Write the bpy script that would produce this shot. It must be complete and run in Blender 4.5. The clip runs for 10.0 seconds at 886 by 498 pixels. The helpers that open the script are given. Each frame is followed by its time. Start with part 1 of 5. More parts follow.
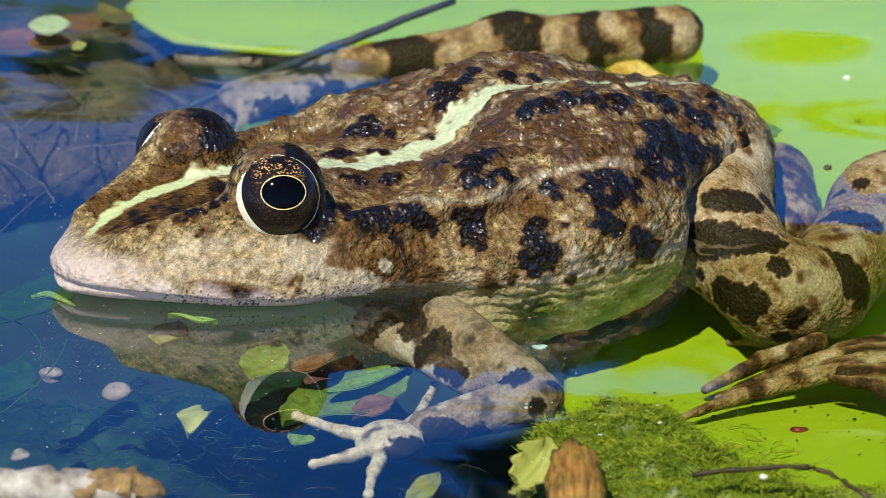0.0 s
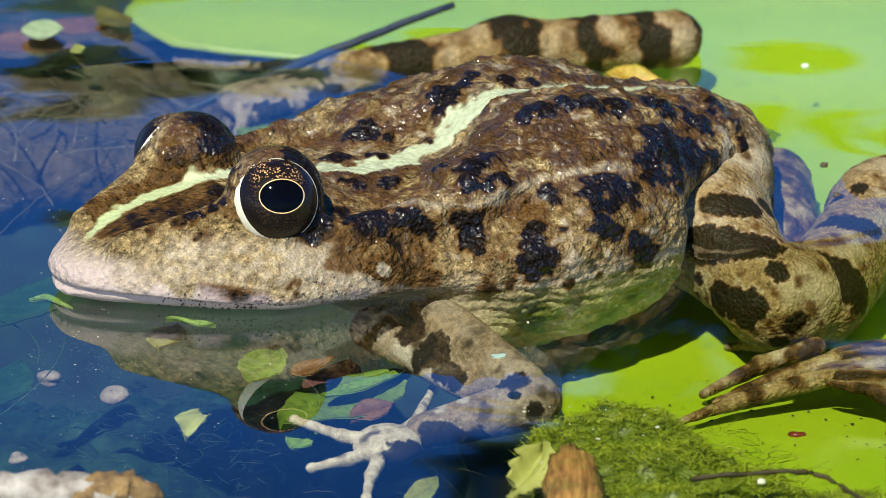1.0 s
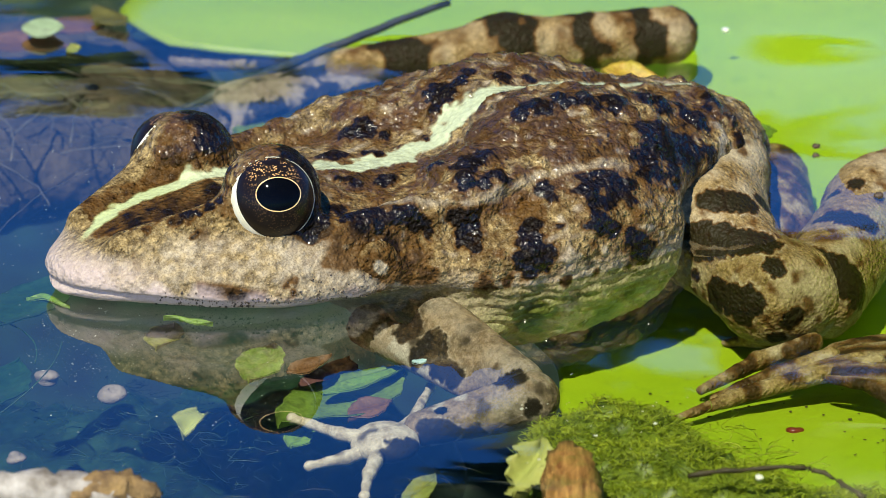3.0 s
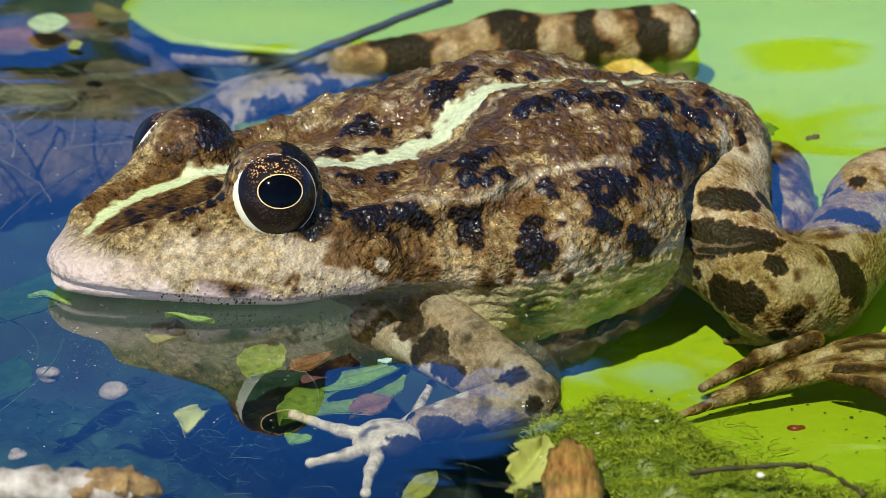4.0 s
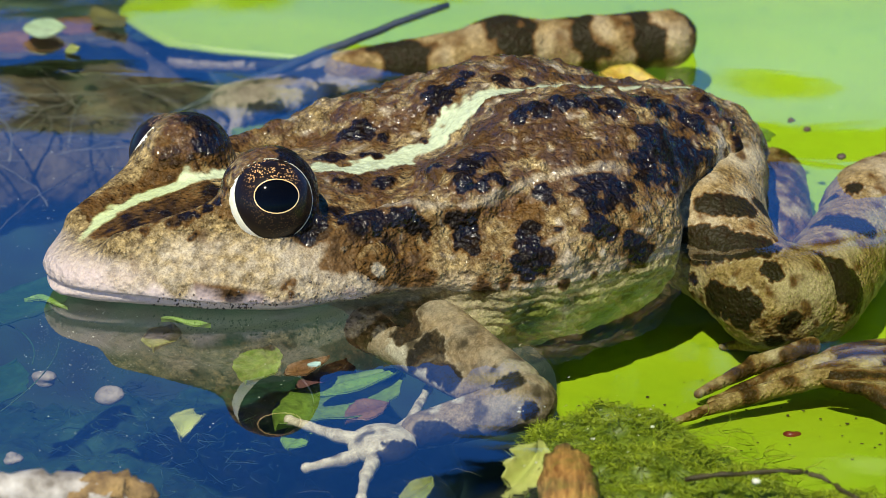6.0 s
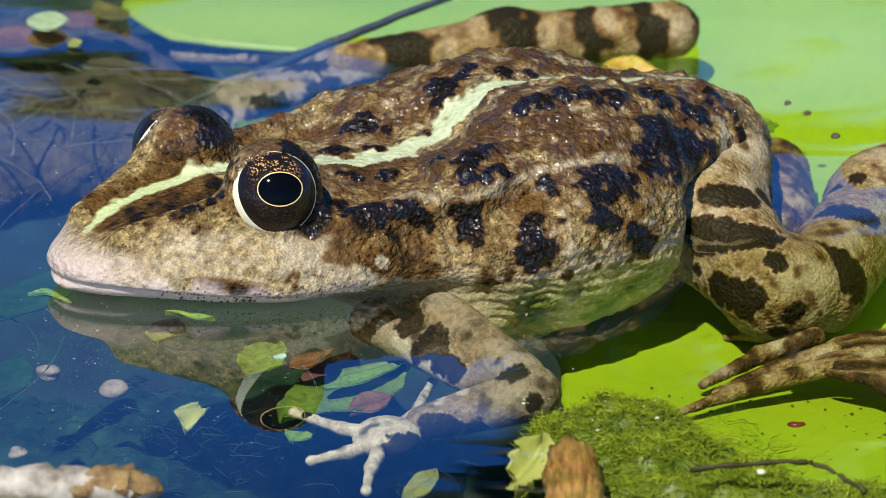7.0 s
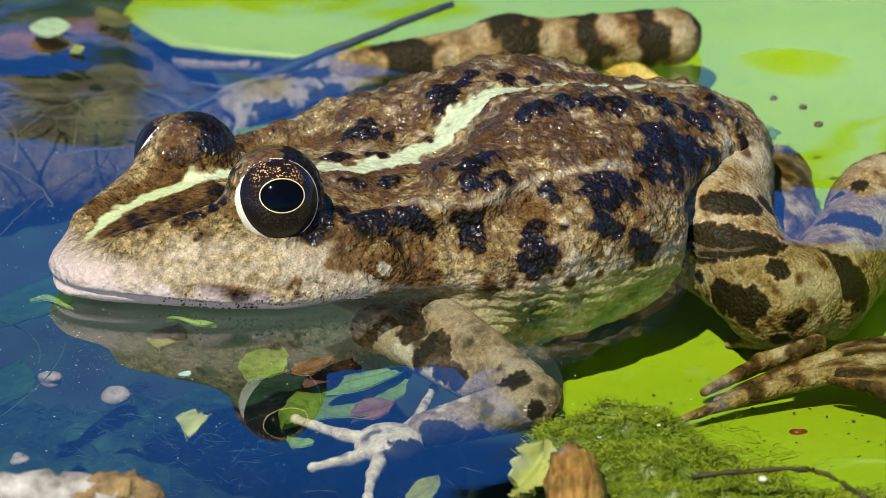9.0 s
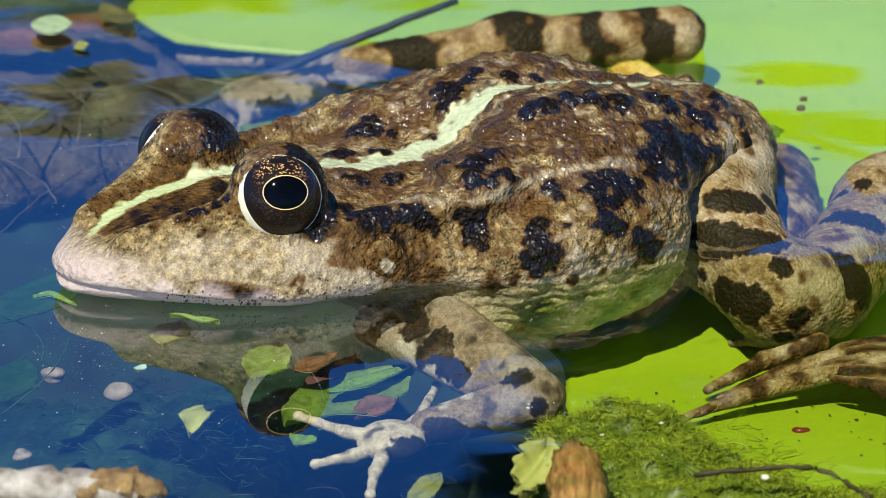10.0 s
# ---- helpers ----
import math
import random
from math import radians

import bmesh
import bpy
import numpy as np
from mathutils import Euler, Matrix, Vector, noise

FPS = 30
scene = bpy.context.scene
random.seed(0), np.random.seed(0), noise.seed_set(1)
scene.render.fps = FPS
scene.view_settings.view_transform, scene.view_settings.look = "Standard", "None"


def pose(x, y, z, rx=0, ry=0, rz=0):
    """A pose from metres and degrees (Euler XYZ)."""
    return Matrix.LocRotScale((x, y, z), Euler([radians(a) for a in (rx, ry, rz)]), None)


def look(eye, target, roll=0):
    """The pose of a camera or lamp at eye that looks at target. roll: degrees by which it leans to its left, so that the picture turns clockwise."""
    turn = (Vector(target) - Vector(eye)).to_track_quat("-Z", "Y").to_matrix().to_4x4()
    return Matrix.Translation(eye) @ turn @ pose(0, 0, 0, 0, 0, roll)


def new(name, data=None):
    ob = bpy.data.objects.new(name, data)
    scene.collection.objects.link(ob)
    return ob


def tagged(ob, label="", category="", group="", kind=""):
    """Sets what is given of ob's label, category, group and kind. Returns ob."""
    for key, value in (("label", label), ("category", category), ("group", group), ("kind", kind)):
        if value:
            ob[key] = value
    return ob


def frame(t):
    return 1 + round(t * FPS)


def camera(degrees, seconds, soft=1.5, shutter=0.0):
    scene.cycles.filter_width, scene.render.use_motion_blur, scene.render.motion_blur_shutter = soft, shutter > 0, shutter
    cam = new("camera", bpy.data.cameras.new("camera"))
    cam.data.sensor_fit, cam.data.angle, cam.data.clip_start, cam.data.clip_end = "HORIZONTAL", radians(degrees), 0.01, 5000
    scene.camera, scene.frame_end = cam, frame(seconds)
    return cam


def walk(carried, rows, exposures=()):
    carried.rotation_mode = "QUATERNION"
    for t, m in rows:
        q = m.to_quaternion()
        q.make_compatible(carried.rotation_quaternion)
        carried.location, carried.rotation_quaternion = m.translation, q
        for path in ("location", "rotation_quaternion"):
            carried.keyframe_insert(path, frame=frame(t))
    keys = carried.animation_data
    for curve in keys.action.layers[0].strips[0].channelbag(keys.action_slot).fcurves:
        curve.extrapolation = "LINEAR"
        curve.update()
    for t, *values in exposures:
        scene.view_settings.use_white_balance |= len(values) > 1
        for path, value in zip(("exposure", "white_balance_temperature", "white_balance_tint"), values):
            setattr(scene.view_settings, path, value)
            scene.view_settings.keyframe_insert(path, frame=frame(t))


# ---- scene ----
# ---- camera and its shake ----
MM = 0.001
TILT = radians(20)
EYE = Vector((0, -0.62 * math.cos(TILT), 0.62 * math.sin(TILT)))
RIGHT, UP = Vector((1, 0, 0)), Vector((0, math.sin(TILT), math.cos(TILT)))
cam = camera(10.12, 10.0, soft=0.7)
cam.data.dof.use_dof, cam.data.dof.focus_distance, cam.data.dof.aperture_fstop = True, 0.607, 56.0


def aim(t, dx, dy, lean):
    """One row: the picture pushed dx to the right and dy down, in hundredths of 7 mm, and turned."""
    return t, look(EYE, (UP * dy - RIGHT * dx) * 0.07 * MM, lean)


walk(cam, [
    aim(0, 0.0, 0.0, 0.00), aim(0.5, -7.8, 0.7, 0.30), aim(1, -3.1, 7.1, 0.13), aim(1.5, -7.7, -1.5, -0.02),
    aim(2, -10.0, 4.2, 0.38), aim(2.5, -9.6, 3.1, -0.27), aim(3.2, -7.5, 2.0, -0.10), aim(4, -5.7, -2.2, -0.07),
    aim(4.5, -19.1, 11.9, 0.14), aim(5, -1.8, -5.1, -0.26), aim(5.5, -15.8, 12.9, 0.29), aim(6.2, -10.0, 3.0, 0.00),
    aim(7, -5.7, -6.9, -0.18), aim(7.5, -9.7, 10.3, -0.07), aim(8, -4.7, -0.4, 0.10), aim(8.5, -10.6, 3.8, -0.16),
    aim(9, -2.2, 5.2, -0.12), aim(9.5, -12.7, 0.3, 0.00), aim(10, 3.5, 0.3, 0.04)])

# ---- sky and sun ----
SUN_AZ, SUN_EL = -160, 51      # degrees from +y towards +x, and height
world = bpy.data.worlds.new("sky")
scene.world = world
world.use_nodes = True
sky = world.node_tree.nodes.new("ShaderNodeTexSky")
sky.sky_type, sky.sun_disc, sky.ozone_density, sky.dust_density = "NISHITA", False, 6.0, 0.2
sky.sun_elevation, sky.sun_rotation = radians(SUN_EL), radians(SUN_AZ)
world.node_tree.nodes["Background"].inputs[1].default_value = 0.09
deep = world.node_tree.nodes.new("ShaderNodeMix")
deep.data_type, deep.blend_type = "RGBA", "MULTIPLY"
deep.inputs[0].default_value, deep.inputs[7].default_value = 1.0, (0.22, 0.69, 1.36, 1)
world.node_tree.links.new(sky.outputs[0], deep.inputs[6])
world.node_tree.links.new(deep.outputs[2], world.node_tree.nodes["Background"].inputs[0])
lamp = bpy.data.lights.new("sun", "SUN")
lamp.energy, lamp.angle, lamp.color = 5.0, radians(0.6), (1.0, 0.935, 0.71)
sun = new("sun", lamp)
_to = Vector((math.sin(radians(SUN_AZ)) * math.cos(radians(SUN_EL)), math.cos(radians(SUN_AZ)) * math.cos(radians(SUN_EL)), math.sin(radians(SUN_EL))))
sun.matrix_world = look(_to, (0, 0, 0))
scene.view_settings.exposure = 0.444


# ---- materials ----
class Mat:
    """A small helper round a node tree."""

    def __init__(self, name):
        self.m = bpy.data.materials.new(name)
        self.m.use_nodes = True
        self.t = self.m.node_tree
        self.b = self.t.nodes["Principled BSDF"]
        self.out = self.t.nodes["Material Output"]

    def node(self, kind, **inputs):
        n = self.t.nodes.new(kind)
        for k, v in inputs.items():
            self.put(n.inputs[k.replace("_", " ")], v)
        return n

    def put(self, socket, v):
        if isinstance(v, bpy.types.NodeSocket):
            self.t.links.new(v, socket)
        elif isinstance(v, tuple) and len(v) == 3 and socket.type == "RGBA":
            socket.default_value = (*v, 1)
        else:
            socket.default_value = v

    def set(self, **inputs):
        for k, v in inputs.items():
            self.put(self.b.inputs[k.replace("_", " ")], v)
        return self

    def coords(self):
        return self.node("ShaderNodeTexCoord").outputs["Object"]

    def noise(self, scale, detail=4.0, rough=0.55, vector=None, warp=0.0):
        n = self.node("ShaderNodeTexNoise", Scale=scale, Detail=detail, Roughness=rough, Distortion=warp)
        self.put(n.inputs["Vector"], vector or self.coords())
        return n.outputs["Fac"]

    def voronoi(self, scale, feature="F1", vector=None, random_=1.0):
        n = self.node("ShaderNodeTexVoronoi", Scale=scale, Randomness=random_)
        n.feature = feature
        self.put(n.inputs["Vector"], vector or self.coords())
        return n.outputs["Distance"]

    def ramp(self, fac, *stops):
        n = self.node("ShaderNodeValToRGB", Fac=fac)
        e = n.color_ramp.elements
        while len(e) < len(stops):
            e.new(0.5)
        for el, (p, c) in zip(e, stops):
            el.position, el.color = p, ((c, c, c, 1) if isinstance(c, (int, float)) else (*c, 1))
        return n.outputs["Color"]

    def mix(self, fac, a, b, blend="MIX"):
        n = self.t.nodes.new("ShaderNodeMix")
        n.data_type, n.blend_type = "RGBA", blend
        self.put(n.inputs[0], fac), self.put(n.inputs[6], a), self.put(n.inputs[7], b)
        return n.outputs[2]

    def math(self, op, a, b=0.0, clamp=False):
        n = self.t.nodes.new("ShaderNodeMath")
        n.operation, n.use_clamp = op, clamp
        self.put(n.inputs[0], a), self.put(n.inputs[1], b)
        return n.outputs[0]

    def bump(self, height, distance, strength=1.0, normal=None):
        n = self.node("ShaderNodeBump", Height=height, Distance=distance, Strength=strength)
        if normal:
            self.put(n.inputs["Normal"], normal)
        return n.outputs["Normal"]

    def attribute(self, name):
        n = self.t.nodes.new("ShaderNodeAttribute")
        n.attribute_name = name
        s = self.t.nodes.new("ShaderNodeSeparateColor")
        self.put(s.inputs[0], n.outputs["Color"])
        return s.outputs[0], s.outputs[1], s.outputs[2]


def skin(name, base_a, base_b, pale, dark, stripe, wet=0.5, relief=1.0, grains=1350, brown=(0.1, 0.046, 0.009)):
    """Wet frog skin: the marks come from the mesh's own 'marks' colours (dark blotch, stripe, pale)."""
    k = Mat(name)
    blotch, line, light = k.attribute("marks")
    grain = k.noise(800, 5, 0.7)
    mottle = k.noise(1500, 4, 0.65)
    speck = k.noise(4800, 3, 0.7)
    cells = k.voronoi(grains, "SMOOTH_F1")
    base = k.mix(k.ramp(grain, (0.36, 0.0), (0.6, 1.0)), base_a, base_b)
    base = k.mix(light, base, k.mix(k.ramp(mottle, (0.35, 0.0), (0.7, 1.0)), pale, tuple(c * 0.62 for c in pale)))
    gaps = k.math("MULTIPLY", k.ramp(cells, (0.3, 0.0), (0.55, 0.92 * relief)), k.math("MULTIPLY_ADD", light, -0.35))
    k.t.nodes[-1].inputs[2].default_value = 1.0
    base = k.mix(gaps, base, tuple(c * 0.7 for c in base_a))
    base = k.mix(k.ramp(speck, (0.38, 0.4), (0.52, 0.0)), base, tuple(c * 0.6 for c in base_a))
    base = k.mix(k.ramp(speck, (0.58, 0.0), (0.68, 0.25)), base, pale)
    base = k.mix(line, base, k.mix(k.ramp(mottle, (0.35, 0.0), (0.7, 1.0)), stripe, tuple(c * 0.72 for c in stripe)))
    base = k.mix(k.ramp(blotch, (0.0, 0.0), (0.55, 0.92)), base, k.mix(k.ramp(mottle, (0.35, 0.0), (0.7, 1.0)), brown, tuple(c * 0.5 for c in brown)))
    base = k.mix(k.ramp(blotch, (0.6, 0.0), (0.9, 1.0)), base, k.mix(k.ramp(k.noise(800, 4, 0.7), (0.48, 0.0), (0.72, 1.0)), dark, tuple(c * 0.15 for c in brown)))
    wet_film, green, mauve = k.attribute("film")
    # green holds the stripe's own tinge and the belly's painted bounce light
    base = k.mix(k.math("MULTIPLY", green, k.ramp(mottle, (0.3, 1.0), (0.75, 0.45))), base, (0.34, 0.42, 0.09))
    base = k.mix(k.math("MULTIPLY", mauve, k.ramp(mottle, (0.3, 1.0), (0.8, 0.5))), base, (0.46, 0.37, 0.35))
    firm = k.math("MULTIPLY_ADD", light, -0.6)
    k.t.nodes[-1].inputs[2].default_value = 0.85
    firm = k.math("SUBTRACT", firm, k.math("MULTIPLY", line, 0.6), clamp=True)
    n1 = k.bump(cells, 0.0007 * relief, firm)
    n1.node.invert = True
    n2 = k.bump(k.voronoi(2700, "SMOOTH_F1"), 0.00035 * relief, firm, n1)
    n2.node.invert = True
    k.b.inputs["Specular IOR Level"].default_value = 0.08
    film = k.math("MULTIPLY", k.math("MULTIPLY", k.ramp(k.noise(330, 3), (0.42, 0.1), (0.52, 1.0)), wet), wet_film)
    k.set(Base_Color=base, Normal=n2, Roughness=0.5, Coat_Weight=film, Coat_Roughness=0.17, Coat_Normal=k.bump(k.noise(1100, 2, 0.5), 0.0005 * relief, 0.9, n1))
    return k.m


SKIN = skin("frog_skin", (0.05, 0.028, 0.007), (0.4, 0.29, 0.12), (0.56, 0.49, 0.36), (0.005, 0.003, 0.0013), (0.5, 0.56, 0.34), 0.85, 1.0)
LEG_SKIN = skin("frog_leg_skin", (0.13, 0.085, 0.028), (0.33, 0.235, 0.1), (0.5, 0.43, 0.28), (0.017, 0.014, 0.005), (0.45, 0.4, 0.26), 0.0, 0.55, 1900)
# the arm's pale tone is greyed to include the sky's veil on the water
ARM_SKIN = skin("frog_arm_skin", (0.11, 0.08, 0.045), (0.29, 0.22, 0.15), (0.5, 0.46, 0.4), (0.02, 0.017, 0.012), (0.6, 0.6, 0.5), 0.0, 0.22, 1500, (0.07, 0.055, 0.035))
HAND_SKIN = skin("frog_hand_skin", (0.3, 0.25, 0.18), (0.55, 0.5, 0.42), (0.75, 0.7, 0.62), (0.02, 0.018, 0.014), (0.6, 0.6, 0.5), 0.0, 0.15, 1500, (0.1, 0.085, 0.06))
# greyed copy of the leg skin, with the water's dimming in its colours
DIM_FOOT_SKIN = skin("dim_frog_foot_skin", (0.16, 0.13, 0.11), (0.3, 0.25, 0.21), (0.42, 0.36, 0.31), (0.02, 0.02, 0.024), (0.3, 0.3, 0.3), 0.0, 0.4, 1900, (0.06, 0.055, 0.05))


def plain(name, a, b, scale, rough=0.5, bump=0.0, coat=0.0, detail=5.0, metallic=0.0):
    k = Mat(name)
    f = k.noise(scale, detail, 0.6)
    k.set(Base_Color=k.mix(k.ramp(f, (0.3, 0.0), (0.7, 1.0)), a, b), Roughness=rough, Coat_Weight=coat, Coat_Roughness=0.05, Metallic=metallic)
    if bump:
        k.set(Normal=k.bump(k.noise(scale * 3, 4), bump, 0.7))
    return k.m


def water_material():
    """Two trains of long, low waves and finer ripples over them; the whole sheet glides."""
    k = Mat("pond_water")
    part_of = k.node("ShaderNodeSeparateXYZ", Vector=k.coords())
    x, y = part_of.outputs[0], part_of.outputs[1]

    def train(length, turn, phase, uneven):
        across = k.math("ADD", k.math("MULTIPLY", x, math.sin(radians(turn)) * 2 * math.pi / length), k.math("MULTIPLY", y, math.cos(radians(turn)) * 2 * math.pi / length))
        return k.math("SINE", k.math("ADD", k.math("ADD", across, phase), k.math("MULTIPLY", k.noise(14, 1.0, 0.4), uneven)))
    normal = k.bump(train(0.058, -8, WAVE_PHASE, 2.4), 0.00011, 1.0)
    normal = k.bump(train(0.031, 24, 1.0, 3.0), 0.00002, 1.0, normal)
    normal = k.bump(k.noise(27, 1.5, 0.45), 0.00012, 1.0, normal)
    normal = k.bump(k.noise(160, 2, 0.5), 0.00001, 0.5, normal)
    fres = k.node("ShaderNodeFresnel", IOR=2.0, Normal=normal)
    gloss = k.node("ShaderNodeBsdfGlossy", Roughness=0.012, Color=(1, 1, 1), Normal=normal)
    clear = k.node("ShaderNodeBsdfTransparent", Color=(0.86, 0.92, 0.9))
    blend = k.node("ShaderNodeMixShader", Fac=fres.outputs[0])
    k.t.links.new(clear.outputs[0], blend.inputs[1])
    k.t.links.new(gloss.outputs[0], blend.inputs[2])
    k.t.links.new(blend.outputs[0], k.out.inputs[0])
    return k.m


WAVE_PHASE = 0.0
WATER = water_material()


def leaf_material(name, a, b, vein, scale=60, decay=0.75):
    k = Mat(name)
    big, fine = k.noise(scale, 4, 0.6), k.noise(scale * 14, 4, 0.6)
    col = k.mix(k.ramp(big, (0.3, 0.0), (0.7, 1.0)), a, b)
    col = k.mix(k.ramp(fine, (0.62, 0.0), (0.72, 0.5)), col, vein)
    rot = k.math("MULTIPLY", k.ramp(k.noise(scale * 4, 5, 0.7, warp=0.6), (0.42, 0.0), (0.68, 1.0)), decay)
    col = k.mix(rot, col, tuple(c * 0.3 for c in a))
    k.set(Base_Color=col, Roughness=0.45, Normal=k.bump(fine, 0.0002, 0.4))
    return k.m


PAD = leaf_material("lily_leaf", (0.22, 0.365, 0.007), (0.3, 0.42, 0.008), (0.14, 0.26, 0.008), 26, 0.12)
# green patches in the silt colour stand in for haze in the water
BED = plain("silt_and_haze", (0.0, 0.001, 0.003), (0.01, 0.045, 0.026), 75, 0.9, 0.002, detail=6.0)


# ---- mesh helpers ----
def thing(name, at=None, label="", category="", group="", kind=""):
    ob = new(name)
    ob.empty_display_size = 0.01
    if at is not None:
        ob.matrix_world = at
    return tagged(ob, label, category, group, kind)


def mesh_of(name, verts, faces, material, smooth=True, marks=None):
    """verts in millimetres."""
    me = bpy.data.meshes.new(name)
    verts = np.asarray(verts, dtype=np.float64) * MM
    me.from_pydata(verts.tolist() if len(verts) < 5 else verts, [], faces if isinstance(faces, list) else faces.tolist())
    me.materials.append(material)
    if smooth:
        me.shade_smooth()
    if marks is not None:
        layer = me.color_attributes.new("marks", "FLOAT_COLOR", "POINT")
        rgba = np.ones((len(verts), 4), dtype=np.float32)
        rgba[:, :3] = np.clip(marks[:, :3], 0, 1)
        layer.data.foreach_set("color", rgba.ravel())
        if np.shape(marks)[1] > 3:
            layer = me.color_attributes.new("film", "FLOAT_COLOR", "POINT")
            rgba[:, :3] = np.clip(marks[:, 3:6], 0, 1)
            layer.data.foreach_set("color", rgba.ravel())
    me.update()
    return me


def part(name, me, parent, label=""):
    ob = new(name, me)
    ob.parent = parent
    return tagged(ob, label)


def loose(name, me, label, category, group="", kind="", at=None):
    ob = new(name, me)
    if at is not None:
        ob.matrix_world = at
    return tagged(ob, label, category, group, kind)


def skin_of(field, low, high, step):
    """The zero surface of a field as quads (surface nets), its points drawn onto the surface, with normals."""
    axes = [np.arange(a, b + step, step) for a, b in zip(low, high)]
    g = np.meshgrid(*axes, indexing="ij")
    v = field(*g)
    shape = tuple(n - 1 for n in v.shape)
    inside = v < 0
    total, count = np.zeros(shape + (3,)), np.zeros(shape)
    corners = [(i, j, k) for i in (0, 1) for j in (0, 1) for k in (0, 1)]

    def cut(a, c):
        return a[c[0]:a.shape[0] - 1 + c[0], c[1]:a.shape[1] - 1 + c[1], c[2]:a.shape[2] - 1 + c[2]]

    for c in corners:
        for axis in range(3):
            if c[axis] == 0:
                d = tuple(c[n] + (n == axis) for n in range(3))
                va, vb = cut(v, c), cut(v, d)
                hit = (va < 0) != (vb < 0)
                f = np.where(hit, va / np.where(hit, va - vb, 1), 0)
                for n in range(3):
                    total[..., n] += hit * (c[n] + (f if n == axis else 0))
                count += hit
    active = count > 0
    index = np.full(shape, -1)
    index[active] = np.arange(active.sum())
    cell = np.argwhere(active)
    points = np.array(low) + (cell + total[active] / count[active][:, None]) * step
    faces = []
    for axis in range(3):
        o1, o2 = (axis + 1) % 3, (axis + 2) % 3
        lead = [slice(1, -1)] * 3
        lead[axis] = slice(0, -1)
        tail = list(lead)
        tail[axis] = slice(1, None)
        a, b = inside[tuple(lead)], inside[tuple(tail)]
        at = np.argwhere(a != b)
        first = a[a != b]
        at[:, o1] += 1
        at[:, o2] += 1
        e1, e2 = np.eye(3, dtype=int)[o1], np.eye(3, dtype=int)[o2]
        quad = np.stack([index[tuple((at - d).T)] for d in (e1 * 0, e1, e1 + e2, e2)], 1)
        quad[~first] = quad[~first][:, ::-1]
        faces.append(quad)
    faces = np.concatenate(faces)
    e = step * 0.4
    for _ in range(2):
        f0, grad = slope(field, points, e)
        size = np.linalg.norm(grad, axis=1) + 1e-9
        points = points - grad * np.clip(f0 / size ** 2, -step, step)[:, None]
    f0, grad = slope(field, points, e)
    return points, faces, grad / (np.linalg.norm(grad, axis=1) + 1e-9)[:, None]


def slope(field, p, e):
    f0 = field(*p.T)
    return f0, np.stack([(field(*(p + d).T) - field(*(p - d).T)) / (2 * e) for d in np.eye(3) * e], 1)


def blend(a, b, k):
    h = np.clip(0.5 + 0.5 * (b - a) / k, 0, 1)
    return b * (1 - h) + a * h - k * h * (1 - h)


def ball(x, y, z, c, r):
    """An ellipsoid of the radii r."""
    rx, ry, rz = (r, r, r) if isinstance(r, (int, float)) else r
    q = np.sqrt(((x - c[0]) / rx) ** 2 + ((y - c[1]) / ry) ** 2 + ((z - c[2]) / rz) ** 2)
    return (q - 1) * min(rx, ry, rz)


def limb(x, y, z, a, b, ra, rb, flat=1.0):
    """A tapered, rounded bar from a to b."""
    d = np.subtract(b, a)
    t = np.clip(((x - a[0]) * d[0] + (y - a[1]) * d[1] + (z - a[2]) * d[2]) / (d @ d), 0, 1)
    return np.sqrt((x - a[0] - t * d[0]) ** 2 + (y - a[1] - t * d[1]) ** 2 + ((z - a[2] - t * d[2]) / flat) ** 2) - (ra + (rb - ra) * t)


_table = np.random.RandomState(7).rand(64, 64, 64)


def fuzz(p, size, seed=0):
    """Smooth value noise, -1 to 1, with features of that size."""
    q = np.asarray(p) / size + seed * 17.31
    i = np.floor(q).astype(int)
    f = q - i
    f = f * f * (3 - 2 * f)
    out = 0
    for c in ((a, b, d) for a in (0, 1) for b in (0, 1) for d in (0, 1)):
        wgt = np.prod([f[:, n] if c[n] else 1 - f[:, n] for n in range(3)], axis=0)
        out = out + wgt * _table[tuple((i[:, n] + c[n]) % 64 for n in range(3))]
    return out * 2 - 1


def spots(p, rows, ragged=0.75, edge=0.42):
    """Blotches: rows of x, y, z, radius; ragged edges; 0 to 1."""
    wob = fuzz(p, 2.2, 3) * 0.6 + fuzz(p, 0.9, 4) * 0.45 + fuzz(p, 0.5, 5) * 0.3
    best = np.full(len(p), -9.0)
    for sx, sy, sz, r in rows:
        d = np.sqrt(((p - (sx, sy, sz)) ** 2).sum(1))
        best = np.maximum(best, (r * 1.22 - d) / r + wob * ragged)
    return np.clip(best / edge, 0, 1)


def along(x, rows):
    """A profile through rows of place and value, softened."""
    grid = np.arange(-6, 110, 0.5)
    xs, ys = zip(*rows)
    val = np.interp(grid, xs, ys)
    ker = np.exp(-np.linspace(-2, 2, 11) ** 2)
    soft = np.convolve(np.pad(val, 5, mode="edge"), ker / ker.sum(), "valid")
    keep = np.clip((grid - 3) / 6, 0, 1)
    return np.interp(x, grid, val * (1 - keep) + soft * keep)


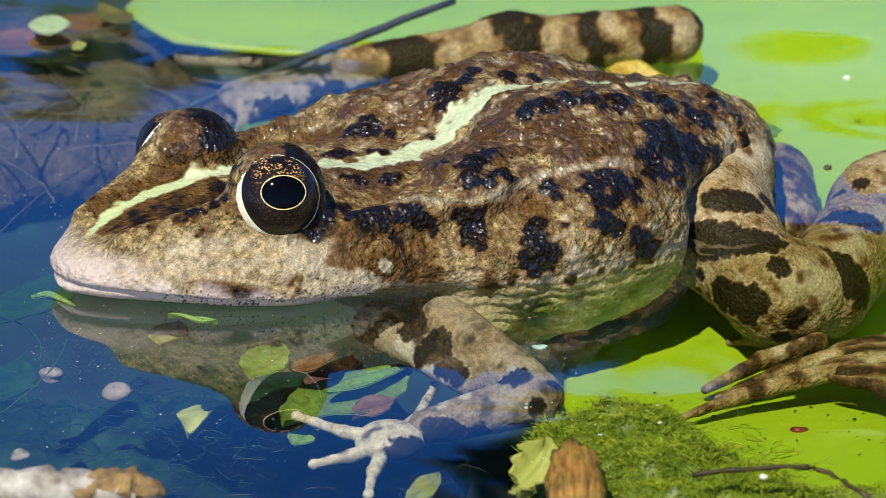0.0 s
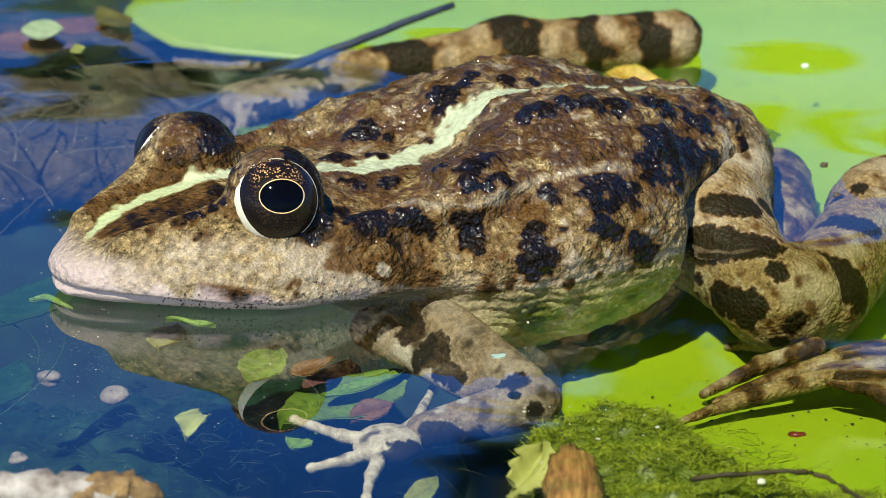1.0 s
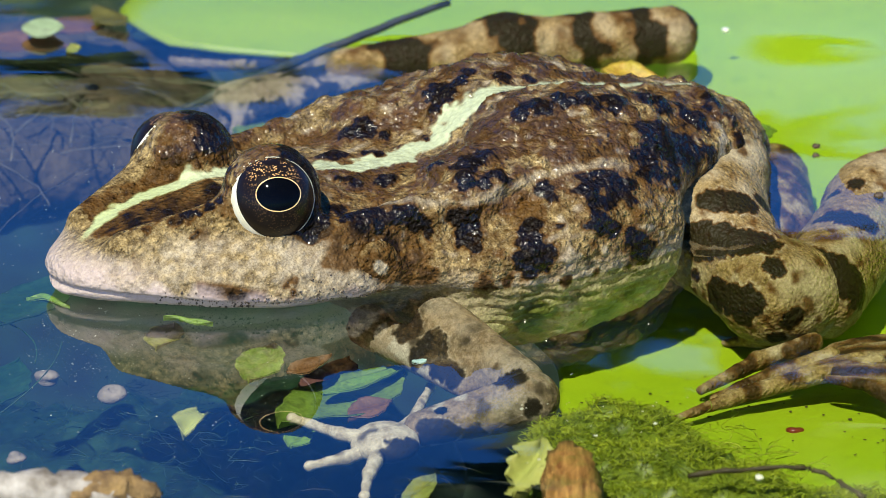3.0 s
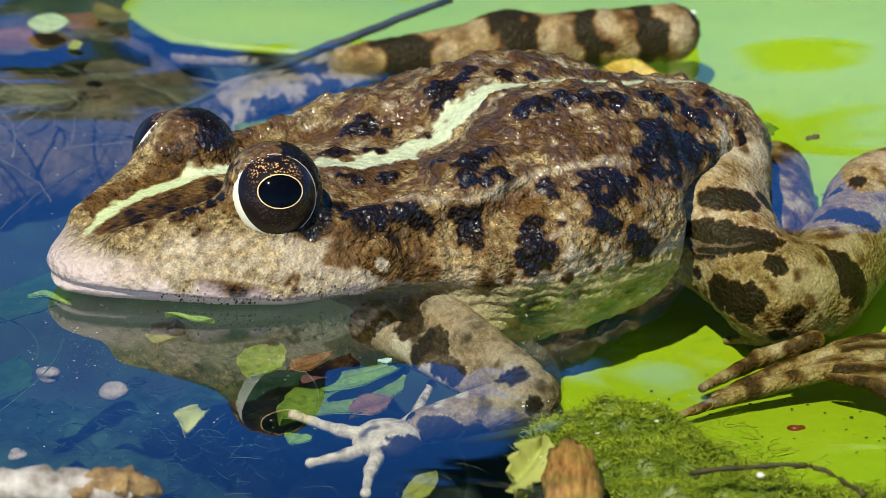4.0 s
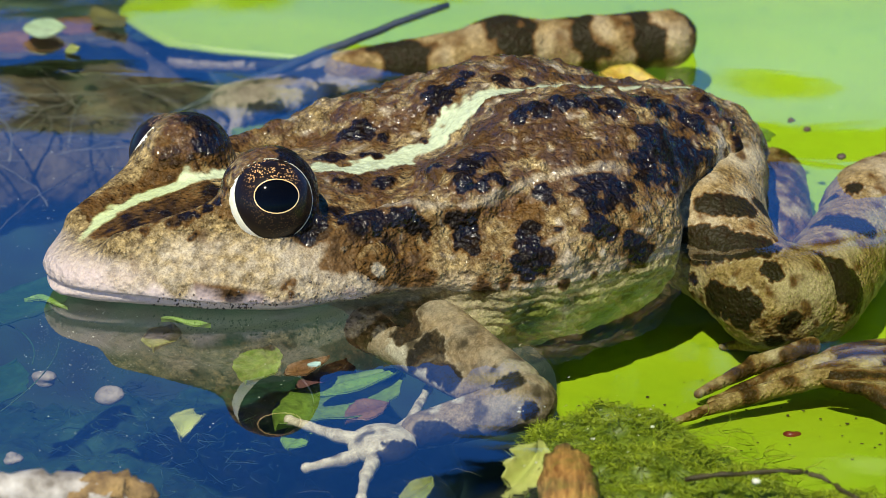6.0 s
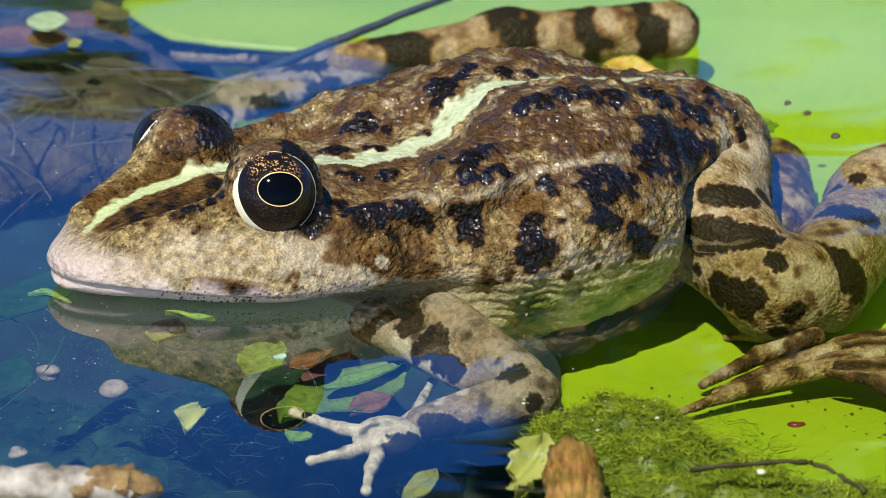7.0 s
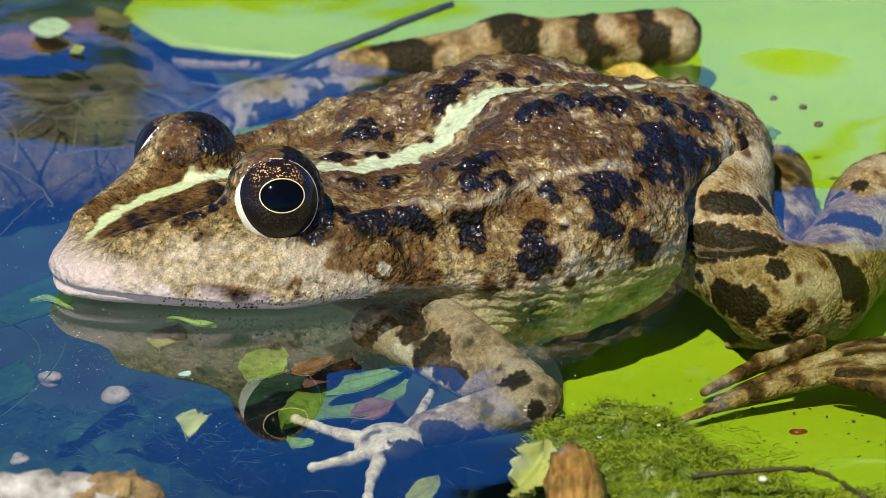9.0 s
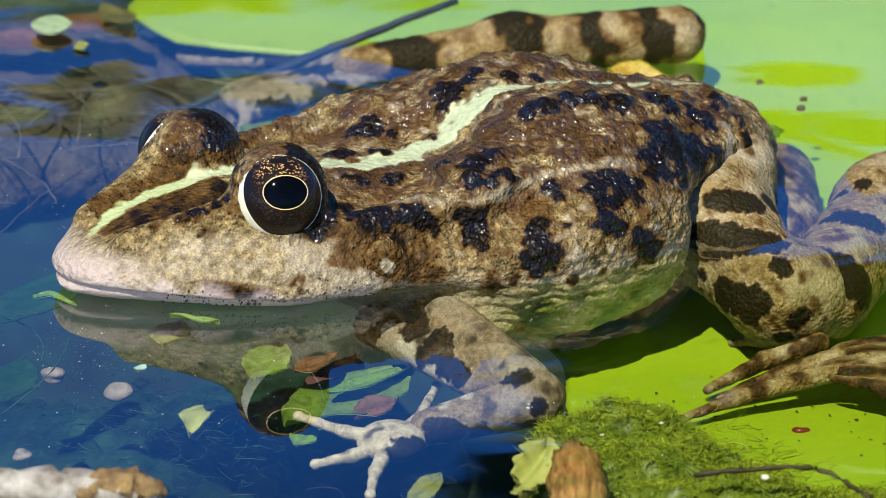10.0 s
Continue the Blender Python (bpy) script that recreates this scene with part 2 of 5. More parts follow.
# ---- the frog ----
FROG_AT = pose(-45 * MM, -15.2 * MM, 0, 0, 0, 30)
WIDTH = [(-1.8, 0.5), (-1.2, 3.5), (0.5, 6.0), (3.5, 9.2), (8, 13.0), (13, 16.8), (20, 20), (28, 21), (36, 20.5), (41, 22), (46, 25), (55, 27), (67, 26), (73, 24), (80, 18.5), (90, 13), (97, 9), (100, 5), (101, 2)]
TOP = [(-1.8, 3.6), (-1.2, 4.8), (0.5, 5.7), (4, 7.2), (10, 9.1), (20, 11.2), (28, 10.8), (38, 9.9), (47, 9.9), (52, 11.2), (55, 14), (58.5, 16.2), (67, 15.8), (77, 13.8), (90, 11.8), (96, 9), (100, 5), (101, 2)]
LOW = [(-1.8, 1.4), (-1.2, 0.6), (2, -0.2), (10, -0.9), (20, -2.0), (28, -3.2), (35, -6.5), (41, -11), (47, -14), (57, -15.5), (80, -13.5), (90, -9), (96, -4), (101, 0)]
EYES = [(np.array((21.7, -12.6, 12.3)), np.array((-0.42, -0.85, 0.32))), (np.array((20.4, 11.2, 11.2)), np.array((-0.42, 0.85, 0.32)))]
EYE_R = 5.2
LIP = [(-2, 2.0), (2, 1.9), (8, 1.6), (16, 1.1), (26, 0.4), (34, -0.6)]
STRIPE = [(2, 0.2, 0.6), (6, 2.2, 1.25), (11, 3.2, 1.6), (18, 2.2, 1.7), (22, 1.7, 1.4), (30, 1.4, 1.3), (36, 0.6, 1.8), (39, -0.8, 2.3), (43, -1.2, 2.6), (48, -0.5, 2.5), (57, -0.5, 2.4), (60.5, -0.2, 1.6), (65, -0.8, 1.1), (75, -0.3, 0.8), (92, 0, 0.7)]
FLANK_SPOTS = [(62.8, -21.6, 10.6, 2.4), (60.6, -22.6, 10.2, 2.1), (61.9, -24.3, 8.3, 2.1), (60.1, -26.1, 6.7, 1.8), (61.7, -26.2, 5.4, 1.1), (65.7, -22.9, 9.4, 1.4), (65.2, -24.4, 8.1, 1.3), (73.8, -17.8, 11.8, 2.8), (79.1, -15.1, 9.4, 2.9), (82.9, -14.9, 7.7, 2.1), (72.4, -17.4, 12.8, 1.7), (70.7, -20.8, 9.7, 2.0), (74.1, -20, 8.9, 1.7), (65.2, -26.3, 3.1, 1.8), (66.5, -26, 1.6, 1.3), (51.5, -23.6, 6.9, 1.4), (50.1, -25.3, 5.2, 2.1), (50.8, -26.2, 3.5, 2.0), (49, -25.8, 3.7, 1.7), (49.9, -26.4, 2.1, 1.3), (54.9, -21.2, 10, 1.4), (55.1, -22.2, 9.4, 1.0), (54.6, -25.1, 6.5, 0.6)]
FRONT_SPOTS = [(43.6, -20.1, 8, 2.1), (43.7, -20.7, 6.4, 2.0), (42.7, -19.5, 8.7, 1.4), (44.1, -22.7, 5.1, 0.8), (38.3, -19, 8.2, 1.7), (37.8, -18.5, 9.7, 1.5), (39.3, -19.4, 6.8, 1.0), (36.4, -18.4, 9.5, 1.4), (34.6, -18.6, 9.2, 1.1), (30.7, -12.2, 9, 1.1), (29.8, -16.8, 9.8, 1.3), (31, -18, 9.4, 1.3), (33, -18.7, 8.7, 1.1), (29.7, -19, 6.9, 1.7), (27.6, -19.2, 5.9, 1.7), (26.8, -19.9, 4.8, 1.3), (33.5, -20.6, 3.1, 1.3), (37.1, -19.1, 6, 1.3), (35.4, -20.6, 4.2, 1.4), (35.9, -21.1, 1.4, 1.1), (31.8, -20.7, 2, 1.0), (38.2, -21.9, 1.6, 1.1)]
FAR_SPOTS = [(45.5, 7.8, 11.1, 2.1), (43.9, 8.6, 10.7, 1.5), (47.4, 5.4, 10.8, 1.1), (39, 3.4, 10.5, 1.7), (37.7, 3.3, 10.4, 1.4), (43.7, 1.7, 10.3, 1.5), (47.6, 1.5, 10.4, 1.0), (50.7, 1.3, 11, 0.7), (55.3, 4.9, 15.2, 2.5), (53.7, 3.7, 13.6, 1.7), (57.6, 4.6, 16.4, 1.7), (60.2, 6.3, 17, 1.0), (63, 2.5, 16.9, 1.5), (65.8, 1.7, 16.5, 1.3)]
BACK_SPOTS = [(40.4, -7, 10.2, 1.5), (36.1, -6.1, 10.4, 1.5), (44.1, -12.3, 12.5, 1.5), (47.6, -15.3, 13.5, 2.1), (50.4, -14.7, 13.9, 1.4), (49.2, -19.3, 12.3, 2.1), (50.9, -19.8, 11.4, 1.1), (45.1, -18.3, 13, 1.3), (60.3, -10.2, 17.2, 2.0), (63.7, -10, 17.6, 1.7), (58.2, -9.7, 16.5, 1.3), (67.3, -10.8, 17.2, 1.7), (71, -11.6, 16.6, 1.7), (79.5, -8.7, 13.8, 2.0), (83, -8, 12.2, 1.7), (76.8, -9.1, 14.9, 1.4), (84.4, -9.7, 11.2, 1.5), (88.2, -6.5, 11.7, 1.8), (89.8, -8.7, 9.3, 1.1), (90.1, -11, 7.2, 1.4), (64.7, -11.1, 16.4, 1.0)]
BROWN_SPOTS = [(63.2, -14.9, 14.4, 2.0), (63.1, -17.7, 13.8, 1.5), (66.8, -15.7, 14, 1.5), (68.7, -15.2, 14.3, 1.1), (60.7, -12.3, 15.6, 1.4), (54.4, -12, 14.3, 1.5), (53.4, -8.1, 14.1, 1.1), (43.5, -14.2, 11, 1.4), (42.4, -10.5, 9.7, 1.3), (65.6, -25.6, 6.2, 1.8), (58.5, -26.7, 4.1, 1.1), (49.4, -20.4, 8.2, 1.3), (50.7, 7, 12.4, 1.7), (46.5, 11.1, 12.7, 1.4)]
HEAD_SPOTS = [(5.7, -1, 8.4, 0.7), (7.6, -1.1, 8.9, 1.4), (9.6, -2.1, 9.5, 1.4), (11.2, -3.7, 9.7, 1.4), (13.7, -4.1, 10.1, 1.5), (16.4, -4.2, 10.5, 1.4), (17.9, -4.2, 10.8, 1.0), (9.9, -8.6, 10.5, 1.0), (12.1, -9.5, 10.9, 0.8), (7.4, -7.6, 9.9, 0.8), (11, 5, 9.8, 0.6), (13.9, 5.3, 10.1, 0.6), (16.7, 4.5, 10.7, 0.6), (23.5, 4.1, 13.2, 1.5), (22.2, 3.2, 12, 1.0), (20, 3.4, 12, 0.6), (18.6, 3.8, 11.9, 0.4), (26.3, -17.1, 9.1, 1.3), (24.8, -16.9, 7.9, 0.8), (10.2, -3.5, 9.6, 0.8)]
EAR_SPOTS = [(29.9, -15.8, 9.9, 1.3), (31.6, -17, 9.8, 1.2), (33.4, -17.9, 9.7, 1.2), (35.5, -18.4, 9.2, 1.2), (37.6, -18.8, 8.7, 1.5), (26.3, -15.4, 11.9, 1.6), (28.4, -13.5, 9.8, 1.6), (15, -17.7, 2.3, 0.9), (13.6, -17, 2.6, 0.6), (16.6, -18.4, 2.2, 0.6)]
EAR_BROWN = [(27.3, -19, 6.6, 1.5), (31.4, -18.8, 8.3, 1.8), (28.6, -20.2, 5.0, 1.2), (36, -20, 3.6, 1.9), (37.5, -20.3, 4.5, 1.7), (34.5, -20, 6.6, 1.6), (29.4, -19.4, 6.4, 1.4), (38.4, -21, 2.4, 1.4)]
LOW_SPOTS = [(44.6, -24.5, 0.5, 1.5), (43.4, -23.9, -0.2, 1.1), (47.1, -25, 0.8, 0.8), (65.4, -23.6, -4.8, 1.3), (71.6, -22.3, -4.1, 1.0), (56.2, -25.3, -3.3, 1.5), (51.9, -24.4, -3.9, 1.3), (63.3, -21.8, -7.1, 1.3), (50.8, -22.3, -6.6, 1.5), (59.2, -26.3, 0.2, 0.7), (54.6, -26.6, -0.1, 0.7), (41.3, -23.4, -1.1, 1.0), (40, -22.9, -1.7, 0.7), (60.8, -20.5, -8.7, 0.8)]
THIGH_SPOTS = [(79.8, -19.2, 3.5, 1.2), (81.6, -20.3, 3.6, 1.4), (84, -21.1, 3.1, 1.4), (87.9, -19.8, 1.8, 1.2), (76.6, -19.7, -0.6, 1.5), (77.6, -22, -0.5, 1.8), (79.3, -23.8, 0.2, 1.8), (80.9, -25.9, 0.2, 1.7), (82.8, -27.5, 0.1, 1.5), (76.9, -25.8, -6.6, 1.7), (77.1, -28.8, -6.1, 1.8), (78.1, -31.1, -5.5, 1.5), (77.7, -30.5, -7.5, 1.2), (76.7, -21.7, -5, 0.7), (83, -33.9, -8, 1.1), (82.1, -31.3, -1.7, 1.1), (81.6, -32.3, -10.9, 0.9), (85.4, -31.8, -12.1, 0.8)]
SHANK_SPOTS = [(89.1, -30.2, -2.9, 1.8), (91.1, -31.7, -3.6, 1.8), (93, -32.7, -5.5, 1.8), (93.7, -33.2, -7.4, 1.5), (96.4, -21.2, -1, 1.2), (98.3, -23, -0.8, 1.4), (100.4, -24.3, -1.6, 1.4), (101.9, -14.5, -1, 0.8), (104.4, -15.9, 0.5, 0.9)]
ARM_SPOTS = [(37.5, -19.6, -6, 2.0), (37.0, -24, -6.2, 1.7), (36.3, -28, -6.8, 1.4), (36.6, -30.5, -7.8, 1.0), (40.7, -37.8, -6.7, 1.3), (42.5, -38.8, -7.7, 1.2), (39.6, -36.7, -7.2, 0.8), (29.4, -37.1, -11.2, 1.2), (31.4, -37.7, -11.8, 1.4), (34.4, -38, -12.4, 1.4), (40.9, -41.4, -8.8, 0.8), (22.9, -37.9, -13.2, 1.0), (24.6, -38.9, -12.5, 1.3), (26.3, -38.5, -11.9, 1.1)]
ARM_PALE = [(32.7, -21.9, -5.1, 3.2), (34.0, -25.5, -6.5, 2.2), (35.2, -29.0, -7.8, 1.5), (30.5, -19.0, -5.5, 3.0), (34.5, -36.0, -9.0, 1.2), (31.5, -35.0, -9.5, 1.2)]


def body_field(x, y, z):
    w, top, low = along(x, WIDTH), along(x, TOP), along(x, LOW)
    w = w - np.clip((x - 73) / 5, 0, 1) * np.minimum(w - 2, 7) / (1 + np.exp(np.clip((z - 4.5) / 1.2, -30, 30)))    # groin
    w = w - np.clip((x - 22) / 8, 0, 1) * np.clip((48 - x) / 7, 0, 1) * np.clip((0.8 - z) / 4, 0, 1) * np.minimum(w - 2, 5.0)      # throat
    mid = np.interp(x, [0, 20, 50, 96], [3.0, 2.0, 3.0, 2.0])
    up, down = np.maximum(top - mid, 0.4), np.maximum(mid - low, 0.4)
    h = np.where(z > mid, up, down)
    q = np.sqrt((y / w) ** 2 + ((z - mid) / h) ** 2)
    f = (q - 1) * np.minimum(w, h)
    f = np.maximum(f, np.maximum(-1.7 - x, x - 100.5))
    m = np.abs(y)
    for c, a in EYES:
        a = a / np.linalg.norm(a)
        g = c - a * 1.5
        f = blend(f, ball(x, y, z, g, 5.82), 2.2)
        g = c + (1.2, 2.8 * np.sign(-c[1]), 0.9)
        f = blend(f, ball(x, y, z, g, (5.2, 4.6, 4.5)), 2.0)      # brow
    f = blend(f, limb(x, m, z, (5.0, 5.5, 7.1), (16, 9.5, 9.8), 1.5, 2.2), 2.5)   # ridge from nostril to eye
    f = blend(f, limb(x, m, z, (28, 16.5, 7.8), (46, 17.5, 9.6), 1.6, 1.8), 3.0)   # fold behind the eye
    f = blend(f, limb(x, m, z, (46, 17.5, 9.6), (74, 15, 11.5), 1.8, 1.6), 3.5)
    f = blend(f, ball(x, m, z, (51, 12, 10.2), (7, 5, 3.4)), 3.0)              # shoulder blades
    f = blend(f, ball(x, m, z, (66, 8, 13.2), (11, 5.5, 3.6)), 3.0)            # hip bones
    f = blend(f, ball(x, m, z, (45, 18, -5), (5, 4, 5)), 3.0)                  # shoulders
    f = blend(f, ball(x, m, z, (90, 6, 2), (7, 5, 5)), 3.0)                    # haunches
    for c, a in EYES:
        f = np.maximum(f, -ball(x, y, z, c, EYE_R - 0.1))
    return f


def tabled(x, rows, n):
    xs = [r[0] for r in rows]
    return np.interp(x, xs, [r[n] for r in rows])


def build_body(frog):
    p, faces, n = skin_of(body_field, (-4, -31, -18), (103, 31, 22), 0.34)
    x, y, z = p.T
    small, mid = fuzz(p, 0.8, 8), fuzz(p, 2.0, 9)
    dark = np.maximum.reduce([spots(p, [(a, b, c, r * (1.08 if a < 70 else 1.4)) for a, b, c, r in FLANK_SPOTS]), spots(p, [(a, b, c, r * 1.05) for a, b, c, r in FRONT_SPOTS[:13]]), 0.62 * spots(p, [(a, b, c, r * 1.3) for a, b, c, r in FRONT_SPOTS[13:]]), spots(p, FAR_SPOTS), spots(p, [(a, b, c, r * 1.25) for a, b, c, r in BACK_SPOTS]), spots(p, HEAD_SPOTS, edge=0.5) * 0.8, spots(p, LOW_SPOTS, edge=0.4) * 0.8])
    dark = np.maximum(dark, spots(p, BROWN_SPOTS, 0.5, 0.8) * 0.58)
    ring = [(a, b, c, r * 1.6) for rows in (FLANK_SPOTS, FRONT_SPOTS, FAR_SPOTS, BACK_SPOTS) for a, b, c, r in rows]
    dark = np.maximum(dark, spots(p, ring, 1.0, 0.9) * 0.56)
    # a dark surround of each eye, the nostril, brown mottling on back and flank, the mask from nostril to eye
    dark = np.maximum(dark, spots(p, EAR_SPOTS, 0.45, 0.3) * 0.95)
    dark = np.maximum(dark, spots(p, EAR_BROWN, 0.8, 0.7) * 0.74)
    for c, a in EYES:
        q = p - c
        d = np.linalg.norm(q, axis=1)
        behind = np.clip(0.45 + q[:, 0] * 0.19, 0, 1)
        dark = np.maximum(dark, np.clip((EYE_R - 0.4 + 3.1 * behind ** 2 + 0.4 * small - d) / 0.6, 0, 1) * 0.97)
    wide = fuzz(p, 5.0, 21)
    back = np.clip((z - 6 + 2 * wide) / 5, 0, 1) * np.clip((x - 29) / 6, 0, 1)
    dark = np.maximum(dark, np.clip((mid + 0.5 * small + 0.6 * wide + 0.32) / 0.5, 0, 1) * (0.12 + 0.58 * back) * (x > 28) * (z > 0))
    dark = np.maximum(dark, np.clip(0.45 - np.linalg.norm(p - (2.4, -5.0, 7.9), axis=1), 0, 0.3) * 2.0)
    side = tabled(x, STRIPE, 1) - y + mid * 0.5
    reach = np.interp(x, [3, 6, 10, 14, 18, 20], [2.0, 8.0, 11.0, 12.3, 11, 7])
    mask = np.clip(np.minimum(side - 0.5, reach * (1.05 + 0.25 * wide + 0.2 * small) - side) / 0.9, 0, 1) * (x > 3) * (x < 20) * (z > 7)
    mask = np.maximum(mask, 0.85 * np.clip(np.minimum(-side - 0.4, 6 + side + 2 * wide) / 0.8, 0, 1) * (x > 5) * (x < 20) * (z > 7))
    lids = np.clip((z - 11.8) / 1.5, 0, 1) * (x > 15) * (x < 27) * np.clip(0.5 + wide * 0.6 + (x - 19.0) * 0.3 + 0.4 * mid + 0.3 * small, 0, 1)
    ear = np.clip((36.5 - x + 2 * wide) / 2, 0, 1) * np.clip((x - 25 - np.maximum(8 - z, 0) * 0.9 + 1.5 * wide + mid) / 2, 0, 1) * (np.abs(y) > 14) * np.clip((z - 1.6) / 1.5, 0, 1)
    dark = np.maximum.reduce([dark, mask * np.clip(0.82 + 0.3 * mid + 0.25 * small + 0.15 * wide, 0.5, 1), lids * np.where(y < 0, 0.55, 0.95), ear * np.clip(0.72 + 0.5 * mid + 0.3 * small, 0.3, 0.88)])
    off, half = tabled(x, STRIPE, 1), tabled(x, STRIPE, 2)
    line = np.clip((half * (1 + 0.7 * mid + 0.3 * small) - np.abs(y - off)) / 0.5, 0, 1) * (z > 5) * np.clip((x - 2) / 2, 0, 1) * (x < 95) * np.where((x > 13) & (x < 25), np.clip((12.6 - z) / 0.6, 0, 1), 1)
    dark = dark * (1 - line)
    lip = tabled(x, LIP, 1)
    jaw = np.clip((34 - x) / 6, 0, 1)
    pale = jaw * np.clip((lip + 2.6 + 1.3 * mid - z) / 2.2, 0, 1)
    pale = np.maximum(pale, np.clip((6 - x + mid * 2) / 5, 0, 0.6) * np.clip((7.2 - z) / 2, 0, 1))
    pale = np.maximum(pale, np.clip((2.5 - z + mid) / 4, 0, 1) * 0.9)
    dirty = np.clip(np.minimum(z - lip - 0.5, lip + 4.3 + 2 * wide - z) / 1.0, 0, 1) * np.clip(np.minimum(x - 6, 26 - x) / 3, 0, 1) * (np.abs(y) > 6)
    dark = np.maximum(dark, 0.8 * dirty * np.clip((fuzz(p, 3.2, 77) + 0.7 * mid + 0.6 * small) * 2.4 + 0.55, 0, 1))
    dark = np.maximum(dark, 0.62 * np.clip((wide * 0.8 + mid * 0.5 + 0.3 * small - 0.05) * 1.2, 0, 1) * (x < 30) * (x > 5) * (np.abs(y) > 7) * (z > lip + 0.8) * (1 - line))
    pale = np.maximum(pale, np.clip(0.54 + 0.35 * wide + 0.3 * small, 0, 0.85) * np.clip((np.abs(y) - 7) / 3, 0, 1) * np.clip((31 - x) / 4, 0, 1) * np.clip((9.5 - z) / 2, 0, 1))
    pale = np.maximum(pale, np.clip((fuzz(p, 1.3, 12) - 0.35) / 0.3, 0, 1) * 0.6 * (x > 30))
    cream = limb(x, y, z, (24, -20, 4.2), (36, -21, 0.6), 0, 0)
    pale = np.maximum(pale, np.clip((1.2 + 0.6 * mid + 0.4 * small - cream) / 0.8, 0, 0.65))
    dark = dark * (1 - 0.8 * np.clip((1.1 + 0.6 * mid + 0.4 * small - cream) / 0.8, 0, 1))
    pale = np.maximum(pale, np.clip(1.0 - np.linalg.norm(p - (31.3, -20.3, 3.9), axis=1), 0, 1))
    # the pale fold from the eye along the flank
    way = [(30, -13, 9.6), (39.5, -18.3, 10.3), (45.5, -20.3, 9.9), (50.2, -19.7, 10.4), (54.7, -19.5, 11.3), (61.5, -20.4, 11.6), (69, -20, 10.5)]
    fold = np.minimum.reduce([limb(x, y, z, a, b, 0, 0) for a, b in zip(way, way[1:])])
    fold = np.clip((1.0 + 0.5 * mid + 0.3 * small - fold) / 0.8, 0, 1) * np.clip((x - 26) / 3, 0, 1) * np.clip((72 - x) / 8, 0, 1)
    dark = dark * (1 - 0.85 * fold)
    pale = np.maximum(pale, 0.45 * fold)
    # wet film, mauve tinge, greenish stripe; belly green paints in light bounced off the lily leaf
    wetness = np.maximum.reduce([np.clip((z - 7 + wide) / 4, 0, 1) * np.clip((x - 28) / 6, 0, 1), 0.8 * np.clip((z - 12) / 2, 0, 1), 0.2 * np.clip((x - 26) / 4, 0, 1), 0.06 + 0 * x, 0.7 * np.clip((dark - 0.85) / 0.1, 0, 1)])
    green = np.clip((-1.0 - z + mid) / 5, 0, 0.8) * np.clip((x - 44) / 8, 0, 1)
    green = np.maximum(green, 0.45 * line * np.clip((20 - x) / 6, 0, 1))
    mauve = jaw * np.clip((lip + 2.0 + 1.2 * mid - z) / 1.5, 0, 0.9)
    mauve = np.maximum(mauve, np.clip((6 - x + mid * 2) / 5, 0, 0.85) * np.clip((6.5 - z) / 2, 0, 1))
    # relief: tubercles, raised dark warts, mouth line, ear drum
    wart = (small * 0.16 + mid * 0.2) * np.interp(x, [0, 24, 32], [0.15, 0.25, 1]) + np.maximum(fuzz(p, 2.6, 2), 0) * 0.55 * np.clip((x - 30) / 8, 0, 1)
    wart = wart + np.maximum(fuzz(p, 1.3, 71) - 0.1, 0) * 0.6 * back
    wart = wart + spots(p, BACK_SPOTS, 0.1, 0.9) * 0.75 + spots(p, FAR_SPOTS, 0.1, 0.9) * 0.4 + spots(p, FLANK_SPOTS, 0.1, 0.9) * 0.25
    wart = wart - 0.55 * np.exp(-((z - lip) / 0.45) ** 2) * (x < 34) * (n[:, 2] < 0.8)
    d = np.linalg.norm(p - (31.7, -20.3, 4.2), axis=1)
    wart = wart + 0.3 * np.exp(-((d - 2.9) / 0.5) ** 2)
    wart = np.where(line > 0.3, wart * 0.4, wart)
    folds = np.sin(z * 5.0 + 3 * fuzz(p, 4, 6)) * 0.1 * (x > 42) * (x < 72) * np.clip((4 - z) / 3, 0, 1) * (z > -6)
    p = p + n * (wart + folds)[:, None]
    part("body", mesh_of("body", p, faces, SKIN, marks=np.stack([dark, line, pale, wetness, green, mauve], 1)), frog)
    sandy(p[(x > 7) & (x < 31) & (y < -8) & (z > 0.6) & (z < 4.5 + 1.5 * wide)], n[(x > 7) & (x < 31) & (y < -8) & (z > 0.6) & (z < 4.5 + 1.5 * wide)])


def sandy(p, n):
    """Grains of sand that stick to the frog's lip."""
    rnd = random.Random(8)
    verts, faces = [], []
    for k in range(360):
        i = rnd.randrange(len(p))
        if p[i, 2] > 1.0 + 4.0 * rnd.random() ** 1.5:
            continue
        c, r, b = p[i] + n[i] * 0.08, rnd.uniform(0.08, 0.24) * rnd.choice((0.6, 0.8, 1)), len(verts)
        for d in ((1, 0, 0), (-1, 0, 0), (0, 1, 0), (0, -1, 0), (0, 0, 1), (0, 0, -1)):
            verts.append(tuple(c + np.array(d) * r * rnd.uniform(0.6, 1.2)))
        faces += [tuple(b + v for v in f) for f in ((0, 2, 4), (2, 1, 4), (1, 3, 4), (3, 0, 4), (2, 0, 5), (1, 2, 5), (3, 1, 5), (0, 3, 5))]
    loose("sand_grains", mesh_of("sand_grains", verts, faces, GRIT, smooth=False), "dark sand grains stuck to the frog's lip", "sand", kind="stuff", at=FROG_AT)


